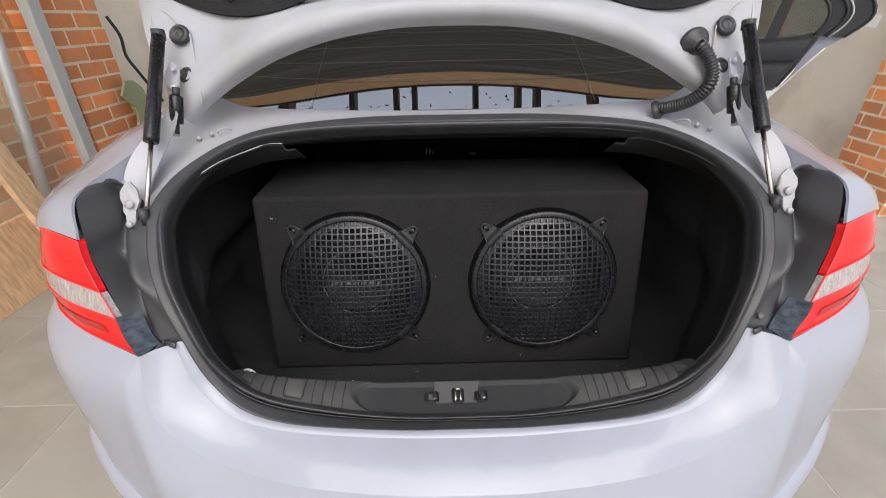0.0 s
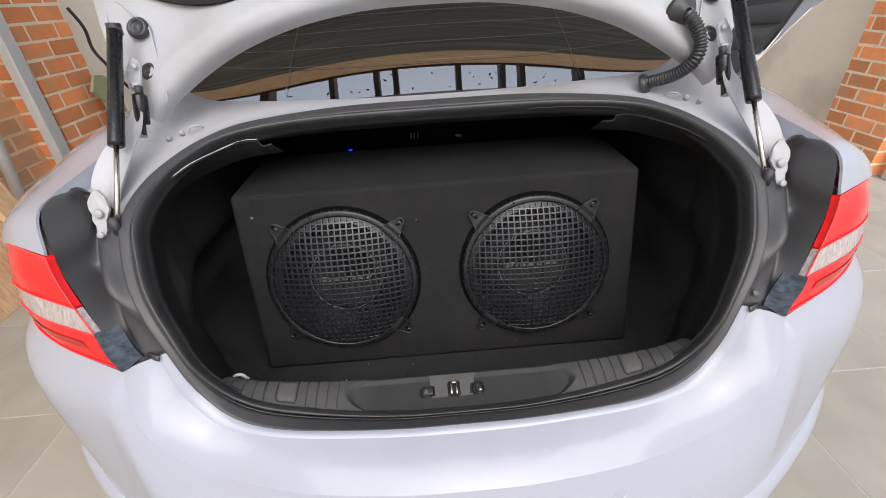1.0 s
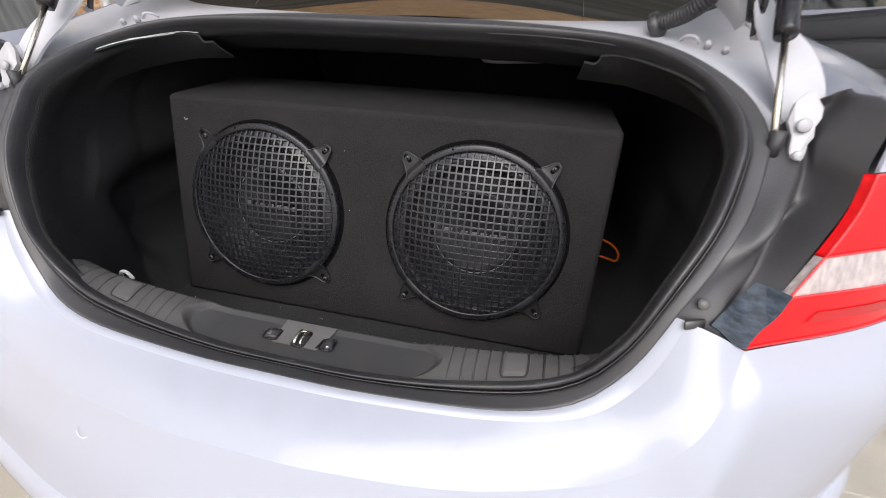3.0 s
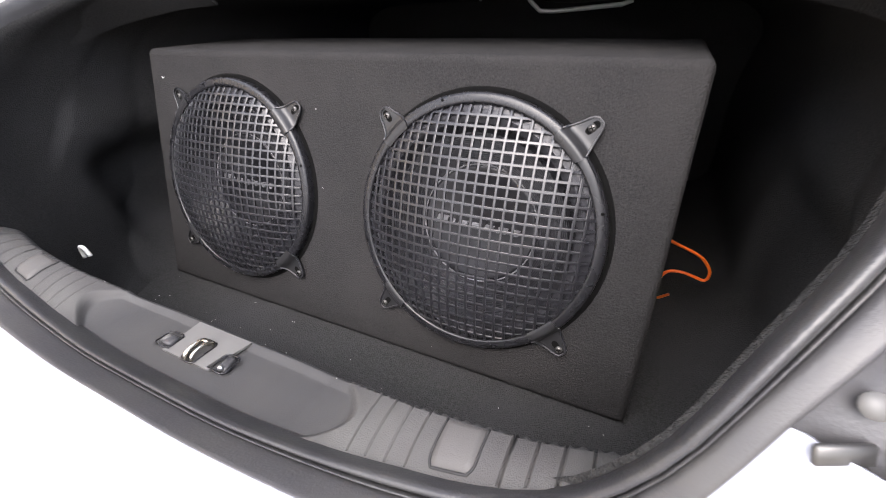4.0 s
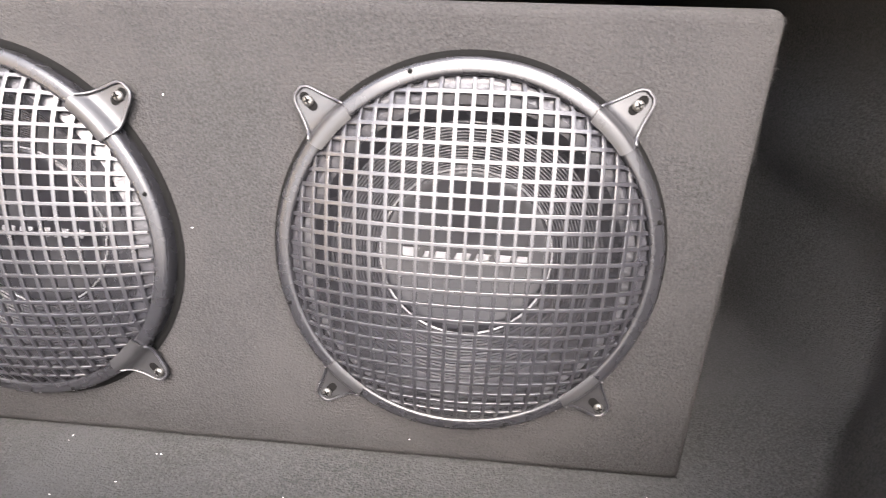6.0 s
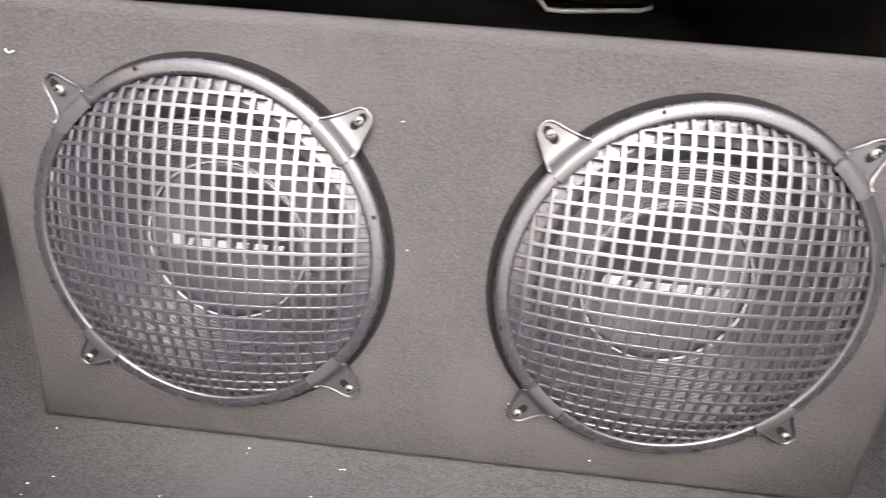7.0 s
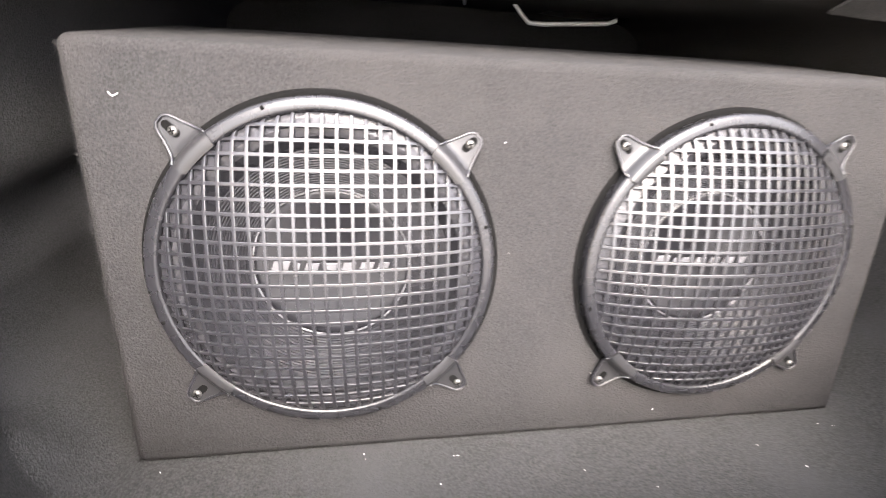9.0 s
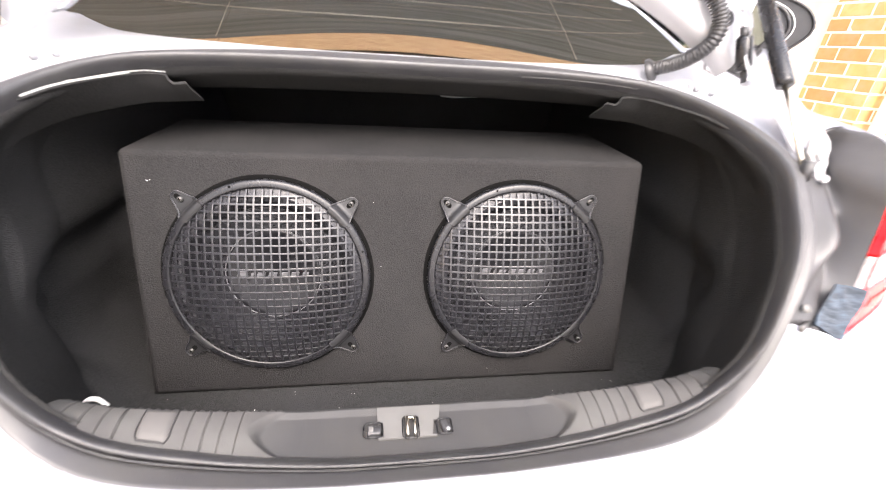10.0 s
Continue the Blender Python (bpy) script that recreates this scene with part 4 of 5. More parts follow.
    for e in (d0, d1):
        part("damper_stud", tube([e + Vector((s * .014, .004, 0)), e - Vector((s * .002, 0, 0))], .0055, 12), PAINT_DULL, hinge)

# ribbed wiring boot to the lid
wp = curve([(CX + .490, .165, .708), (CX + .497, .148, .702), (CX + .509, .134, .682), (CX + .517, .126, .656), (CX + .514, .125, .631), (CX + .503, .143, .607), (CX + .485, .170, .589), (CX + .455, .205, .574)], 150)
part("wiring_conduit", tube(wp, [.0135 if (i // 2) % 2 else .0108 for i in range(150)], 16), RUBBER, car, "ribbed black rubber wiring conduit")
part("conduit_cup", lathe([(.031, 0), (.032, .005), (.027, .010), (.020, .014), (.0155, .024), (.012, .026)], 28, Matrix.Translation((CX + .487, .172, .710)) @ Vector((.15, -1, -.1)).to_track_quat("Z", "Y").to_matrix().to_4x4()), RUBBER, car, "black rubber conduit cup")
part("conduit_foot", lathe([(.022, 0), (.022, .006), (.016, .012), (.012, .014)], 22, Matrix.Translation((CX + .457, .203, .572)) @ Vector((.75, -.7, .5)).to_track_quat("Z", "Y").to_matrix().to_4x4()), RUBBER, car)

# rear window, roof and cabin
SPAN = (.60, .54, .48, .40, .30, .20, .10, 0)
W0 = [(x, .258 + .21 * x * x, .574 + .30 * x ** 4) for x in SPAN]
W1 = [(x * .95, .55 + .15 * x * x, .758 - .07 * x * x) for x in SPAN]
W2 = [(x * .90, .93 + .19 * x * x, .882 - .055 * x * x) for x in SPAN]


def glass_line(f):
    """A line across the window at f from its foot to its top: an even bow through the three lines."""
    a, c, d = 2 * (f - .45) * (f - 1) / .9, f * (f - 1) / (.45 * -.55), f * (f - .45) / .55
    return [tuple(a * p + c * q + d * r for p, q, r in zip(*v)) for v in zip(W0, W1, W2)]


WROWS = [both(glass_line(k / 8)) for k in [-.55] + list(range(9))]
window = thick(part("rear_window", loft(WROWS, 61, 3), GLASS, car, "tinted rear window mirroring the roof above"), .004)
hl = bmesh.new()
wrows = [curve(r, 61) for r in WROWS]
for k in range(11):
    f = 1 + (.12 + .8 * k / 10) * 8
    g = min(8, int(f))
    tube([wrows[g][i].lerp(wrows[g + 1][i], f - g) + Vector((0, -.0024, .0045)) for i in range(3, 58)], .0006, 4, bm=hl)
for i in (13, 47):
    tube([r[i] + Vector((0, -.0024, .0045)) for r in wrows[1:]], .0005, 4, bm=hl)
part("heater_wire", hl, material("dusty_wire", (.21, .20, .165), .5), window, "thin heater wires in the glass")
for s in (-1, 1):
    pil = [[(.60, .335, .612), (.57, .62, .737), (.54, 1.02, .857), (.53, 1.4, .885), (.53, 2.2, .88)],
           [(.628, .33, .608), (.61, .62, .72), (.585, 1.02, .835), (.58, 1.4, .862), (.58, 2.2, .855)],
           [(.66, .45, .60), (.66, .70, .66), (.64, 1.05, .78), (.635, 1.4, .80), (.635, 2.2, .79)]]
    thick(part("roof_pillar", loft([side(c, s) for c in pil], 31, 5), PAINT, car), .006)
    thick(part("side_glass", loft([side([(.655, .55, .60), (.645, 1.05, .77), (.64, 1.4, .79), (.64, 2.2, .78)], s), side([(.74, .50, .575), (.78, 1.05, .53), (.79, 1.4, .525), (.79, 2.2, .52)], s)], 21, 5), GLASS, car, "tinted side window"), .004)
    thick(part("body_side", loft([side([(.735, .48, .58), (.78, 1.05, .535), (.79, 1.4, .53), (.79, 2.3, .52)], s), side([(.90, .56, .50), (.91, 1.05, .47), (.915, 1.4, .46), (.915, 2.3, .45)], s), side([(.945, .60, .33), (.95, 1.05, .30), (.95, 1.4, .28), (.95, 2.3, .28)], s), side([(.945, .60, -.25), (.945, 1.05, -.28), (.94, 1.4, -.3), (.94, 2.3, -.3)], s)], 21, 5), PAINT, car), .005)
part("roof", loft([both([(.54, 1.02, .857), (.4, .96, .875), (.2, .94, .882), (0, .93, .884)]), both([(.53, 1.4, .885), (.4, 1.4, .905), (.2, 1.4, .915), (0, 1.4, .917)]), both([(.53, 2.2, .88), (.4, 2.2, .9), (.2, 2.2, .91), (0, 2.2, .912)])], 31, 5), PAINT, car)

# nose, windscreen, floor pan and wheels
part("windscreen", loft([both([(.56, 2.2, .86), (.4, 2.2, .9), (.2, 2.2, .91), (0, 2.2, .912)]), both([(.66, 2.75, .66), (.45, 2.72, .70), (.2, 2.70, .71), (0, 2.70, .715)]), both([(.74, 3.1, .47), (.5, 3.05, .49), (.2, 3.02, .50), (0, 3.02, .50)])], 31, 5), GLASS, car, "tinted windscreen")
part("bonnet", loft([both([(.76, 3.1, .465), (.5, 3.05, .485), (.2, 3.02, .49), (0, 3.02, .49)]), both([(.78, 3.5, .38), (.5, 3.5, .42), (.2, 3.5, .44), (0, 3.5, .44)]), both([(.70, 3.95, .24), (.5, 4.05, .27), (.2, 4.1, .28), (0, 4.1, .28)])], 31, 6), PAINT, car, "white bonnet")
part("front_bumper", loft([both([(.70, 3.95, .235), (.5, 4.05, .265), (.2, 4.1, .275), (0, 4.1, .275)]), both([(.88, 3.8, .0), (.5, 4.14, .0), (.2, 4.18, .0), (0, 4.18, .0)]), both([(.88, 3.75, -.38), (.5, 4.08, -.38), (.2, 4.12, -.38), (0, 4.12, -.38)])], 31, 6), PAINT, car)
part("floor_pan", lump((1.5, 3.9, .04), .01, 1, Matrix.Translation((CX, 1.95, -.36))), DARK, car, smooth=False)
for s in (-1, 1):
    thick(part("front_wing", loft([side([(.78, 2.3, .52), (.77, 3.1, .465), (.78, 3.5, .38), (.71, 3.94, .24)], s), side([(.915, 2.3, .45), (.91, 3.1, .38), (.90, 3.5, .30), (.82, 3.88, .15)], s), side([(.95, 2.3, .28), (.945, 3.1, .22), (.93, 3.5, .18), (.88, 3.8, .0)], s), side([(.94, 2.3, -.30), (.94, 3.1, -.30), (.93, 3.5, -.32), (.88, 3.75, -.38)], s)], 31, 5), PAINT, car), .005)
    for yy in (.62, 3.25):
        wm = Matrix.Translation((CX + s * .72, yy, GROUND + .32)) @ Matrix.Rotation(radians(90 * s), 4, "Y")
        wheel = part("wheel", lathe([(.215, .0), (.215, .17), (.20, .19), (.07, .175), (.05, .19), (0, .19)], 40, wm), STEEL, car, "grey alloy wheel")
        part("tyre", lathe([(.21, .0), (.29, .0), (.315, .02), (.32, .05), (.32, .16), (.312, .19), (.285, .205), (.22, .20), (.21, .185)], 48, wm), RUBBER, wheel, "black rubber tyre")

# open rear door
door = thing("rear_door", (.97, 2.05, GROUND), "", "")
door.parent = car
door.location = Vector((.97, 2.05, GROUND)) - ORIGIN[car]
tagged(door, "open white rear door with a charcoal inner trim")
DU = Vector((.806, -.592, 0))
DN = Vector((-.592, -.806, 0))


def dp(u, z, d=0.0):
    return Vector((.97, 2.05, 0)) + DU * u + DN * d + Vector((0, 0, z))


def panel(outline, d0, d1, bm=None):
    bm = bm or bmesh.new()
    a = [bm.verts.new(dp(u, z, d0)) for u, z in outline]
    b_ = [bm.verts.new(dp(u, z, d1)) for u, z in outline]
    bm.faces.new(a)
    bm.faces.new(b_[::-1])
    for i in range(len(a)):
        k = (i + 1) % len(a)
        bm.faces.new((a[i], a[k], b_[k], b_[i]))
    return bm


shell = [(0, -.35), (.60, -.35), (.68, -.10), (.76, .08), (.84, .21), (.905, .325), (.978, .436), (1.03, .525), (1.085, .606), (1.14, .652), (1.12, .67), (0, .585)]
part("door_shell", panel(shell, -.10, -.004), PAINT, door, "white painted door shell", smooth=False)
trim = [(.02, -.33), (.575, -.33), (.655, -.10), (.735, .08), (.815, .21), (.878, .325), (.952, .440), (.985, .520), (1.02, .60), (1.045, .655), (1.03, .662), (.836, .637), (.523, .595), (.02, .560)]
part("door_trim", panel(trim, -.004, .020), DOORTRIM, door, "charcoal door trim", smooth=False)
# padded upper roll and the arm panel under it, each proud of the trim
for name, low, high, d in (("upper_trim", ((.05, .462), (.505, .502), (.745, .528), (.984, .543)), ((.05, .545), (.52, .586), (.836, .628), (1.025, .650)), .034), ("middle_trim", ((.05, .345), (.574, .397), (.724, .414), (.905, .428)), ((.05, .455), (.505, .494), (.745, .520), (.972, .534)), .028)):
    lo_, hi_ = curve([(u, z, 0) for u, z in low], 25), curve([(u, z, 0) for u, z in high], 25)
    rows = []
    for f, dd in ((0, .015), (.03, d - .006), (.12, d), (.5, d + .004), (.88, d), (.97, d - .006), (1, .015)):
        rows.append([dp(*(a.lerp(c, f)).xy, dd) for a, c in zip(lo_, hi_)])
    part(name, sheet(rows), DOORTRIM, door)
part("pull_pocket", panel([(.50, .340), (.637, .351), (.645, .394), (.50, .386)], .02, .024), PLASTIC_GREY, door, "grey door pull", smooth=False)
part("door_edge", tube([dp(u, z, .0) for u, z in shell[2:9]], .0035, 6), WHITE, door, "white door edge")
part("edge_strip", tube([dp(u, z, .012) for u, z in ((.905, .33), (.938, .39), (.967, .445), (.985, .487), (.998, .517))], [.006, .006, .007, .007, .003], 8), WHITE, door, "white lock strip on the door edge")
part("door_latch", panel([(.882, .305), (.912, .318), (.938, .372), (.945, .405), (.918, .403), (.896, .360)], .0, .026), WHITE, door, "white door lock in the edge", smooth=False)
part("lock_slot", panel([(.900, .345), (.914, .350), (.926, .375), (.912, .372)], .026, .028), DARK, door, smooth=False)
fr = bmesh.new()
outer_f = [(v.x, v.y) for v in curve([(.40, .915, 0), (.75, .915, 0), (.98, .895, 0), (1.097, .862, 0), (1.166, .828, 0), (1.204, .785, 0), (1.213, .741, 0), (1.191, .703, 0), (1.14, .653, 0)], 40)]
inner_f = [(v.x, v.y) for v in curve([(.40, .862, 0), (.75, .862, 0), (.918, .850, 0), (.975, .836, 0), (1.022, .806, 0), (1.050, .760, 0), (1.050, .708, 0), (1.036, .680, 0), (1.020, .660, 0)], 40)]
for d0 in (-.05, .012):
    for i in range(len(outer_f) - 1):
        fr.faces.new([fr.verts.new(dp(u, z, d0)) for u, z in (outer_f[i], outer_f[i + 1], inner_f[i + 1], inner_f[i])])
for line in (outer_f, inner_f):
    for i in range(len(line) - 1):
        fr.faces.new([fr.verts.new(dp(*line[i + e], d)) for e, d in ((0, -.05), (1, -.05), (1, .012), (0, .012))])
part("window_frame", fr, DOORTRIM, door, "slate grey window frame", smooth=False, doubles=.0004)
for f, r, m in ((.02, .008, RUBBER), (.40, .008, RUBBER), (.52, .004, GALV), (.97, .006, RUBBER)):
    seal = [Vector((*a, 0)).lerp(Vector((*c, 0)), f) for a, c in zip(inner_f, outer_f)]
    part("frame_seal", tube([dp(v.x, v.y, .014) for v in seal], r, 8), m, door)
part("frame_seal", tube([dp(u, z, .014) for u, z in ((1.02, .655), (1.04, .650), (1.01, .575), (.985, .50), (.95, .425))], .008, 8), RUBBER, door)
part("belt_strip", tube([dp(u, z, .012) for u, z in ((.05, .566), (.30, .580), (.523, .600), (.717, .625), (.836, .641), (1.031, .668))], .006, 8), RUBBER, door, "black rubber belt strip")
part("window_bar", panel([(.834, .634), (.886, .640), (.903, .852), (.860, .853)], -.03, .010), PLASTIC, door, "black bar between the panes", smooth=False)
part("window_pane", panel([(.03, .575), (.52, .60), (1.02, .655), (1.05, .708), (1.05, .76), (1.022, .805), (.975, .835), (.918, .849), (.75, .862), (.03, .862)], -.025, -.020), DOORGLASS, door, "tinted door window", smooth=False)
part("edge_bracket", panel([(1.190, .696), (1.237, .693), (1.240, .745), (1.205, .746)], -.03, .0), GALV, door, "worn metal plate on the frame end", smooth=False)
# body pillar seen through the door window
part("pillar_edge", panel([(.650, .60), (.684, .60), (.752, .885), (.728, .885)], -.055, -.045), GALV, car, "pale edge of a window beyond", smooth=False)
part("pillar_shade", panel([(-.10, .585), (.655, .60), (.728, .885), (-.10, .885)], -.062, -.050), DARK, car, "dark front window beyond the door", smooth=False)

# crumpled label beside each tail light
for s in (-1, 1):
    rr = []
    for j in range(9):
        row = []
        for i in range(7):
            a, c = i / 6, j / 8
            p = Vector((.503 + .033 * a, -.233 - .016 * a, .300 - .010 * a)).lerp(Vector((.538 + .027 * a, -.205 - .020 * a, .350 - .004 * a)), c)
            p += Vector((0, -.006 + .0022 * math.sin(7 * a + 5 * c * s), .003 + .0022 * math.cos(9 * c + 4 * a)))
            row.append((CX + s * p.x, p.y, p.z))
        rr.append(row)
    thick(part("label_block", sheet(rr), material("crumpled_blue_black_label", (.020, .027, .037), .5, 0, 1.2, 60, contrast=.15, stretch=(1, 1, 3), spec=.2, bump=.9, bump_scale=140), car, "crumpled blue-black label with faint bars of print"), .003)
    part("bracket_tab", lump((.026, .004, .010), .0015, 1, pose(CX + s * .487, -.240, .304, -20, 0, s * 25)), SCREW, car)
    if s > 0:
        part("white_plug", lathe([(.006, 0), (.006, .0015), (0, .002)], 16, Matrix.Translation((CX + s * .494, -.226, .322)) @ Vector((0, -.8, .6)).to_track_quat("Z", "Y").to_matrix().to_4x4()), PLATE, car)

# parking sensors and a stone chip on the bumper
for s in (-1, 1):
    sm = Matrix.Translation((CX + s * .227, -.4075, .1035)) @ Vector((s * .11, -.83, .55)).to_track_quat("Z", "Y").to_matrix().to_4x4()
    sensor = part("parking_sensor", lathe([(.0108, -.003), (.0108, .0006), (.0100, .0012), (.0, .0014)], 28, sm), PAINT, car, "round white parking sensor flush in the bumper")
    part("sensor_gap", tube([sm @ Vector((.0118 * math.cos(k * math.pi / 16), .0118 * math.sin(k * math.pi / 16), .0003)) for k in range(32)], .0007, 6, closed=True), GALV, sensor, "thin grey ring round the sensor")
part("stone_chip", lathe([(.0022, 0), (.0016, .0006), (0, .0007)], 9, Matrix.Translation((.386, -.3585, .1315)) @ Vector((0, -.62, .78)).to_track_quat("Z", "Y").to_matrix().to_4x4()), DARK, car, "tiny black stone chip in the paint")
# small fixings on the painted channel
for s in (-1, 1):
    for x, y, z in ((.552, .136, .544), (.530, .150, .549)):
        part("channel_stud", tube([(CX + s * x, y, z), (CX + s * (x - .004), y - .007, z + .007)], [.0055, .004], 12), PAINT_DULL, car, "small painted stud in the channel")
    part("channel_clip", tube(curve([(CX + s * .515, .150, .553), (CX + s * .507, .146, .562), (CX + s * .497, .156, .562), (CX + s * .492, .166, .556)], 10), .0024, 7), PAINT_DULL, car)

# fittings under the parcel shelf
part("shelf_rail", tube([(CX - .38, .62, .503), (CX - .2, .62, .503), (CX + .078, .62, .499), (CX + .100, .62, .478), (CX + .118, .62, .463), (CX + .150, .615, .462), (CX + .285, .61, .471), (CX + .305, .61, .478)], .0045, 8), GALV, car, "thin grey metal rail under the parcel shelf")
part("rail_screw", tube([(CX - .02, .618, .502), (CX - .02, .616, .486)], [.006, .003], 10), STEEL, car)
part("shelf_speaker", loft([[(CX + .13 + .02 * k, .60 + .035 * k, .480 + .004 * k), (CX + .21, .595 + .035 * k, .476 + .004 * k), (CX + .33 - .02 * k, .60 + .035 * k, .484 + .004 * k)] for k in range(4)], 13, 3), PLASTIC_GREY, car, "grey housing under the parcel shelf")
for xx in (-.086, -.072, -.058):
    part("seat_clip", lump((.005, .014, .022), .002, 1, pose(CX + xx, .958, .271, 0, 8)), WHITE, car, "small pale metal clip on the seat back")
part("seat_lever", lump((.026, .02, .007), .003, 1, Matrix.Translation((CX + .109, .955, .259))), WHITE, car)

lamp = part("power_light", lump((.016, .004, .004), .001, 1, Matrix.Translation((-.328, .955, .230))), material("blue_lamp", (.02, .02, .5), .3), car, "tiny blue power light")
lamp.data.materials[0].node_tree.nodes["Principled BSDF"].inputs["Emission Color"].default_value = (.03, .05, 1, 1)
lamp.data.materials[0].node_tree.nodes["Principled BSDF"].inputs["Emission Strength"].default_value = 1.0

# orange speaker wire beside the box
wb = tube(curve([(.450, .29, .140), (.470, .29, .130), (.492, .29, .122), (.514, .29, .112), (.530, .29, .094), (.533, .29, .078), (.528, .29, .070), (.512, .29, .074), (.490, .29, .078), (.470, .29, .070), (.462, .30, .03), (.47, .31, .005), (.49, .33, .004)], 60), .0027, 7)
tagged(part("speaker_wire", wb, ORANGE), "orange speaker wire looped beside the box on the boot floor", "wire")

# ---- things along the left wall ----
tagged(part("steel_pipe", tube([(WL + .16, 1.46, GROUND), (WL + .05, 2.06, 1.75)], .030, 16), GALV), "weathered galvanised steel pipe leaning on the brick wall", "pipe")
tagged(part("steel_channel", lump((.06, .085, 2.5), .004, 1, pose(WL + .20, 1.965, GROUND + 1.25, 0, 2.5, 0)), GALV, smooth=False), "grey steel channel standing against the brick pier", "post")
tagged(part("timber_plank", lump((.035, .13, 1.05), .004, 1, pose(WL + .20, 1.42, GROUND + .52, 3, -9, 0)), WOOD, smooth=False), "pale rough timber plank leaning on the wall", "plank")
tagged(part("timber_board", lump((.05, .9, .42), .005, 1, pose(WL + .10, 1.05, GROUND + .20, 0, -10, 0)), WOOD, smooth=False), "wide timber board leaning at the foot of the wall", "board")
tagged(part("dark_sheet", lump((.03, .5, .5), .01, 1, pose(WL + .05, 1.28, .42, 0, -4, 0)), SOFFIT, smooth=False), "dark plastic sheet hung on the brick wall", "sheet")
gp = [(2.36, .31), (2.44, .40), (2.52, .39), (2.60, .33), (2.62, .20), (2.60, .06), (2.52, .02), (2.38, .0), (2.40, .06), (2.45, .14), (2.45, .22), (2.40, .27)]
c = bmesh.new()
c.faces.new([c.verts.new((WL + .24, y, z)) for y, z in gp])
tagged(thick(part("green_sheet", c, GREEN, smooth=False), .02), "pale green curved plastic sheet leaning by the brick pier", "sheet")
tagged(part("hanging_cable", tube(curve([(WL + .22, 2.54, .80), (WL + .24, 2.58, .68), (WL + .22, 2.60, .55), (WL + .25, 2.62, .45), (WL + .24, 2.72, .33), (WL + .24, 2.82, .2)], 30), .011, 7), RUBBER), "black cable hanging beside the brick pier", "cable")

# ---- pergola and ceiling over the car ----
BEAM_Y, TOP = .60, 2.02
slab("ceiling", (-1.9, BEAM_Y + .145, TOP + .02), (2.1, 2.5, TOP + .12), SOFFIT, "dark boarded carport ceiling", "ceiling")
tagged(part("roof_beam", lump((4.2, .145, .07), .006, 1, Matrix.Translation((.1, BEAM_Y + .0725, TOP + .035))), PINE, smooth=False), "pale timber beam across the carport", "beam")
# thin dark strip along the beam's near lower edge
tagged(part("beam_dark_strip", lump((4.2, .022, .03), .003, 1, Matrix.Translation((.1, BEAM_Y - .012, TOP + .012))), RAFTER, smooth=False), "thin dark strip along the timber beam", "batten")
first = None
for x in (-1.7, -1.35, -.98, -.62, -.33, -.20, .23, .53, .66, 1.01, 1.4, 1.8):
    bm = lump((.036, 1.5, .09), .004, 1)
    if first is None:
        first = tagged(part("rafter", bm, RAFTER, smooth=False), "dark stained timber rafter of the pergola", "rafter", "pergola rafters")
        first.location = (x, BEAM_Y - .75, TOP + .05)
    else:
        bm.free()
        copy_thing(first, Matrix.Translation((x, BEAM_Y - .75, TOP + .05)))

roofing = slab("roof_sheet", (-1.9, BEAM_Y - 1.5, TOP + .097), (2.1, BEAM_Y - .01, TOP + .101), ROOFING, "clear roofing sheet over the pergola", "roof")
roofing.visible_shadow = False
rnd = random.Random(8)
lf = bmesh.new()
for k in range(420):
    p, a, r = Vector((rnd.uniform(-1.7, 1.9), BEAM_Y - rnd.uniform(.05, 1.4), TOP + .1025)), rnd.uniform(0, 6.28), rnd.uniform(.006, .02)
    u, v = Vector((math.cos(a), math.sin(a), 0)) * r, Vector((-math.sin(a), math.cos(a), 0)) * r * .45
    lf.faces.new([lf.verts.new(q) for q in (p - u, p - v + Vector((0, 0, .003)), p + u, p + v + Vector((0, 0, .003)))])
tagged(part("fallen_leaves", lf, RAFTER, smooth=False), "dry dark leaves fallen on the roofing sheet", "leaves", kind="stuff")

# ---- floor tiles ----
xs = [-3.92 + .6 * k for k in range(0, 7)] + [.04 + .6 * k for k in range(0, 8)]
tile_meshes = {}
for xi, xa in enumerate(xs):
    w = .6 if xa != -.32 - .0 else .36
    if abs(xa - (-.32)) < .01:
        w = .36
    for k in range(-5, 12):
        ya = (.43 if xa < 0 else .31) + .6 * k
        if xa + w < WL or xa > WR:
            continue
        key = round(w, 2)
        if key not in tile_meshes:
            bm = lump((w - .004, .596, .012), .0015, 1)
            ob = part("tile", bm, TILE, floor, smooth=False)
            tile_meshes[key] = ob.data
        else:
            ob = new("tile", tile_meshes[key])
            ob.parent = floor
        ob.location = (xa + w / 2, ya + .3, GROUND - .006)

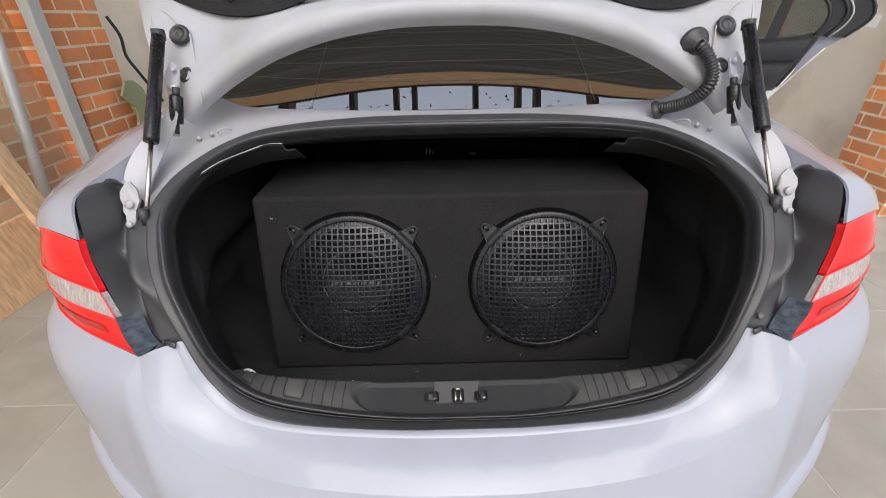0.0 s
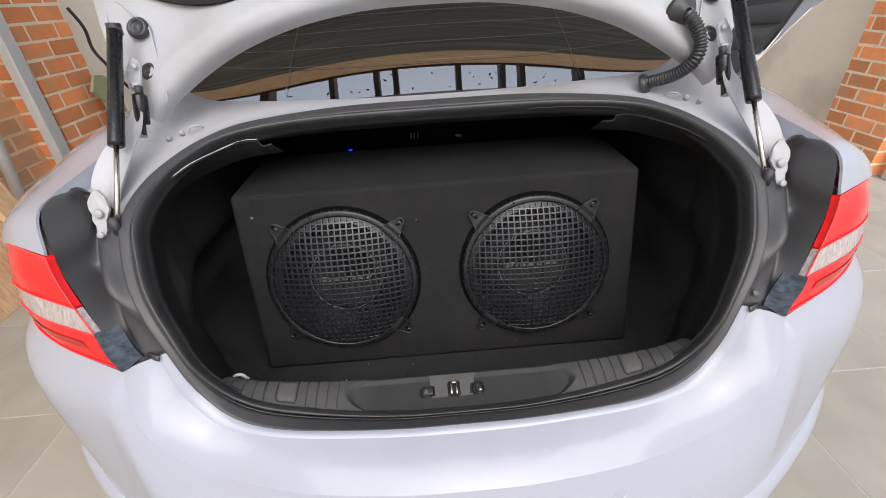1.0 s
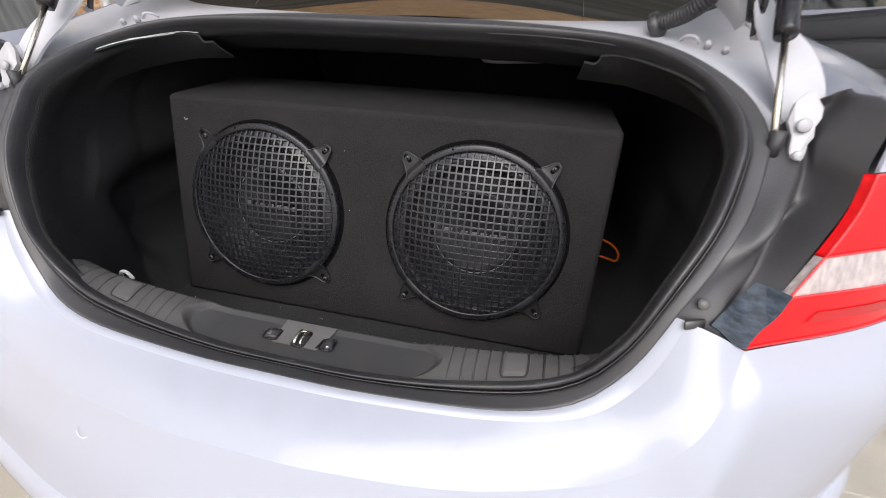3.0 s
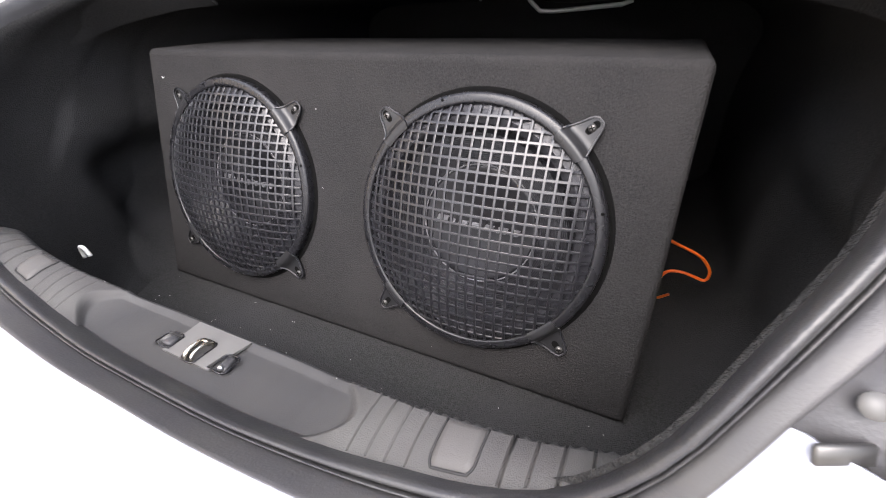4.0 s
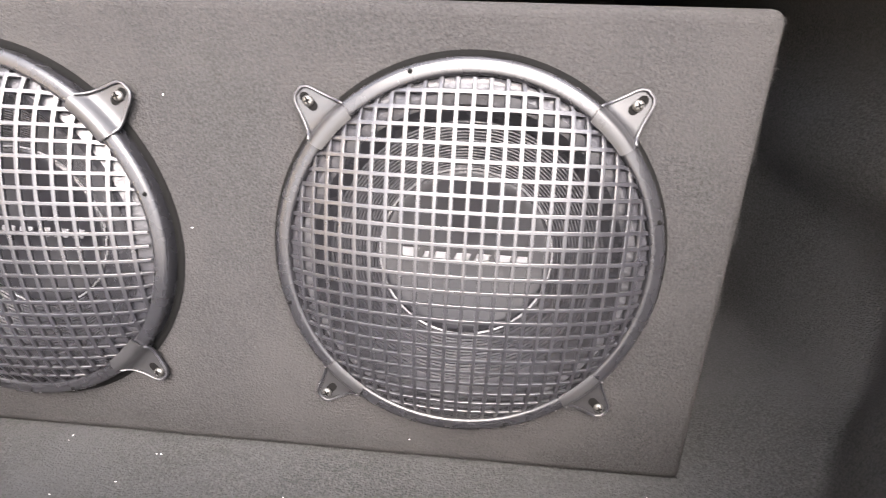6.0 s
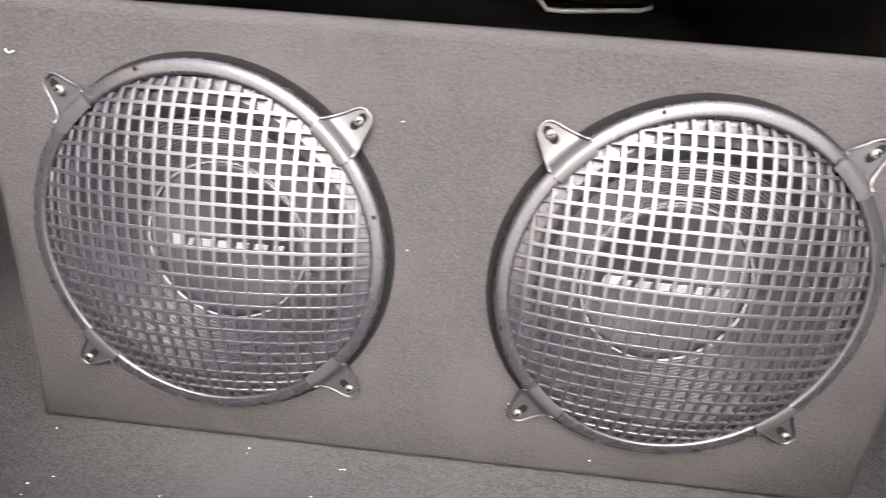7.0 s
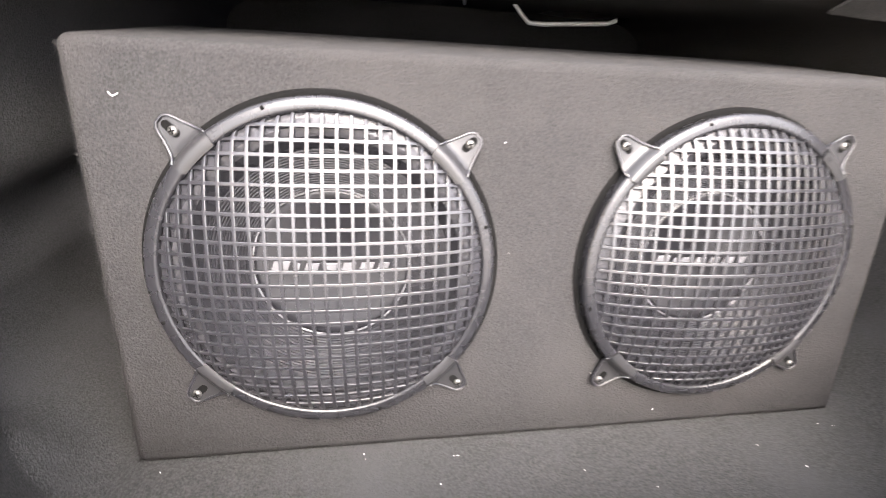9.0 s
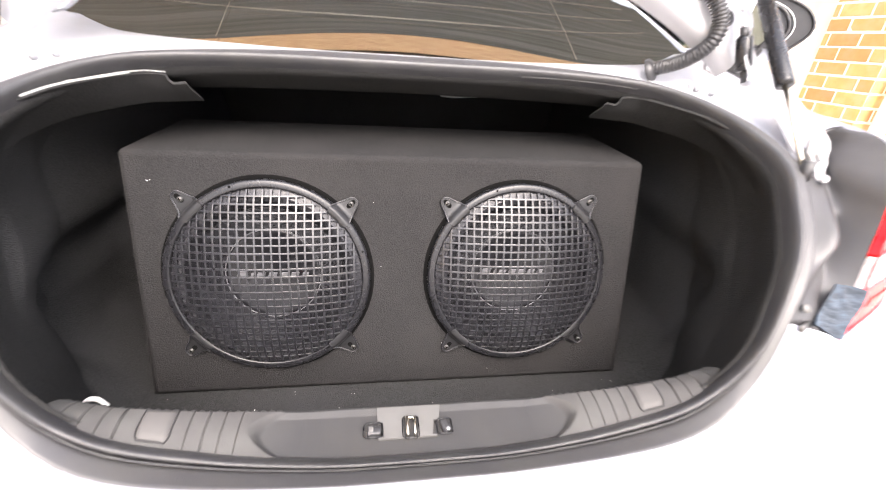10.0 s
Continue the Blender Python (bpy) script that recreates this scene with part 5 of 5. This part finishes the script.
# ---- bricks ----
def bricks(parent, corner, along, out, length, z0, z1, mat, course=.095, unit=.235, seed=1):
    rnd = random.Random(seed)
    along, out = Vector(along), Vector(out)
    turn = Matrix((along, -out, Vector((0, 0, 1)))).transposed().to_4x4()
    cache = {}
    row = 0
    z = z0
    while z < z1:
        u = -unit / 2 if row % 2 else 0.0
        while u < length - .02:
            a, e = max(0, u), min(length, u + unit - .013)
            w = round(e - a, 3)
            if w > .03:
                if w not in cache:
                    bm = lump((w, .03, course - .013), .004, 1)
                    ob = part("brick", bm, mat, parent, smooth=False)
                    cache[w] = ob.data
                else:
                    ob = new("brick", cache[w])
                    ob.parent = parent
                p = Vector(corner) + along * ((a + e) / 2) + out * (-.0125 + rnd.uniform(-.0015, .002))
                ob.matrix_local = Matrix.Translation((p.x, p.y, z + course / 2)) @ turn @ pose(0, 0, 0, rnd.uniform(-.5, .5), rnd.uniform(-.4, .4), rnd.uniform(-.5, .5))
            u += unit
        z += course
        row += 1


bricks(pier_right, (WR - .09, 2.02, 0), (0, 1, 0), (-1, 0, 0), .51, GROUND, 1.6, BRICK, seed=3)
bricks(pier_right, (WR - .09, 2.02, 0), (1, 0, 0), (0, -1, 0), .39, GROUND, 1.6, BRICK, seed=4)
bricks(pier_left, (WL + .19, 2.05, 0), (0, 1, 0), (1, 0, 0), .47, GROUND, 1.6, BRICK, seed=5)
bricks(pier_left, (WL + .19, 2.05, 0), (-1, 0, 0), (0, -1, 0), .39, GROUND, 1.6, BRICK, seed=6)
bricks(wall_left, (WL - .012, .6, 0), (0, 1, 0), (1, 0, 0), 1.47, GROUND, 1.5, BRICK_OLD, seed=7)

# ---- lint on the carpets ----
rnd = random.Random(11)
fl = bmesh.new()
for k in range(34):
    if k < 10:
        u, v = rnd.uniform(-.43, .43), rnd.uniform(.01, .42)
        if min(math.hypot(u + .228, v - .2225), math.hypot(u - .213, v - .2225)) < .18:
            continue
        p, n1, n2 = FACE @ Vector((u, -.0025, v)), Vector((1, 0, 0)), FACE.to_3x3() @ Vector((0, 0, 1))
    elif k < 32:
        p, n1, n2 = Vector((rnd.uniform(-.45, .45), rnd.uniform(-.09, -.01), .0035)), Vector((1, 0, 0)), Vector((0, 1, 0))
    else:
        xx = rnd.uniform(-.3, .4)
        p, n1, n2 = Vector((CX + xx, sill_y(CX + xx, .98), sill_z(CX + xx, .98) + .004)), Vector((1, 0, 0)), Vector((0, 1, 0))
    a, ln_ = rnd.uniform(0, 6.28), rnd.uniform(.0008, .0022)
    d = n1 * math.cos(a) + n2 * math.sin(a)
    e = n1 * math.cos(a + 1.2) + n2 * math.sin(a + 1.2)
    tube([p, p + d * ln_ * .5, p + d * ln_ * .5 + e * ln_ * .5], .00022 + .00015 * rnd.random(), 4, bm=fl)
tagged(part("lint", fl, WHITE), "pale lint fibres on the dark carpets", "lint", kind="stuff")
thread = tube(curve([FACE @ Vector(v) for v in ((-.408, -.0015, .388), (-.404, -.003, .385), (-.400, -.002, .387))], 12), .0003, 5)
tagged(part("thread", thread, WHITE), "short white thread caught on the box carpet", "thread")

# loose pile standing up along the edges of the box
rnd = random.Random(5)
verts, faces = [], []
zt = BH - .004
for k in range(7500):
    e = k % 5
    f = rnd.random()
    if e == 0:
        p, d = Vector((-.44 + .88 * f, .004, zt)), Vector((0, -.6, .8))
    elif e == 1:
        p, d = Vector((-BW + .003, .004, zt * f)), Vector((-.8, -.6, 0))
    elif e == 2:
        p, d = Vector((BW - .003, .004, zt * f)), Vector((.8, -.6, 0))
    elif e == 3:
        p, d = Vector((-.44 + .88 * f, .004, .004)), Vector((0, -.8, -.1))
    else:
        p, d = Vector((-.44 + .88 * f, -.001, rnd.choice((.02, .41)) + rnd.uniform(-.02, .02))), Vector((0, -1, 0))
    p = FACE @ p
    d = (FACE.to_3x3() @ d + Vector([rnd.uniform(-.8, .8) for _ in range(3)])).normalized()
    w = d.orthogonal().normalized() * .00022
    u = d.cross(w)
    ln_ = rnd.uniform(.0012, .0030) + .0035 * max(0, math.sin(61 * f + e) * math.sin(23 * f)) * rnd.random()
    bend = Vector([rnd.uniform(-.3, .3) for _ in range(3)])
    n0 = len(verts)
    for h_, sc in ((0, 1), (.6, .8), (1, .2)):
        c = p + d * ln_ * h_ + bend * ln_ * h_ * h_
        verts += [c + w * sc, c - w * .5 * sc + u * .87 * sc, c - w * .5 * sc - u * .87 * sc]
    for j in (0, 3):
        for i in range(3):
            faces.append((n0 + j + i, n0 + j + (i + 1) % 3, n0 + j + 3 + (i + 1) % 3, n0 + j + 3 + i))
me = bpy.data.meshes.new("edge_fuzz")
me.from_pydata([tuple(v - ORIGIN[box]) for v in verts], [], faces)
me.materials.append(CARPET)
pile = new("edge_fuzz", me)
pile.parent = box
tagged(pile, "fuzzy charcoal pile along the box edges", kind="stuff")
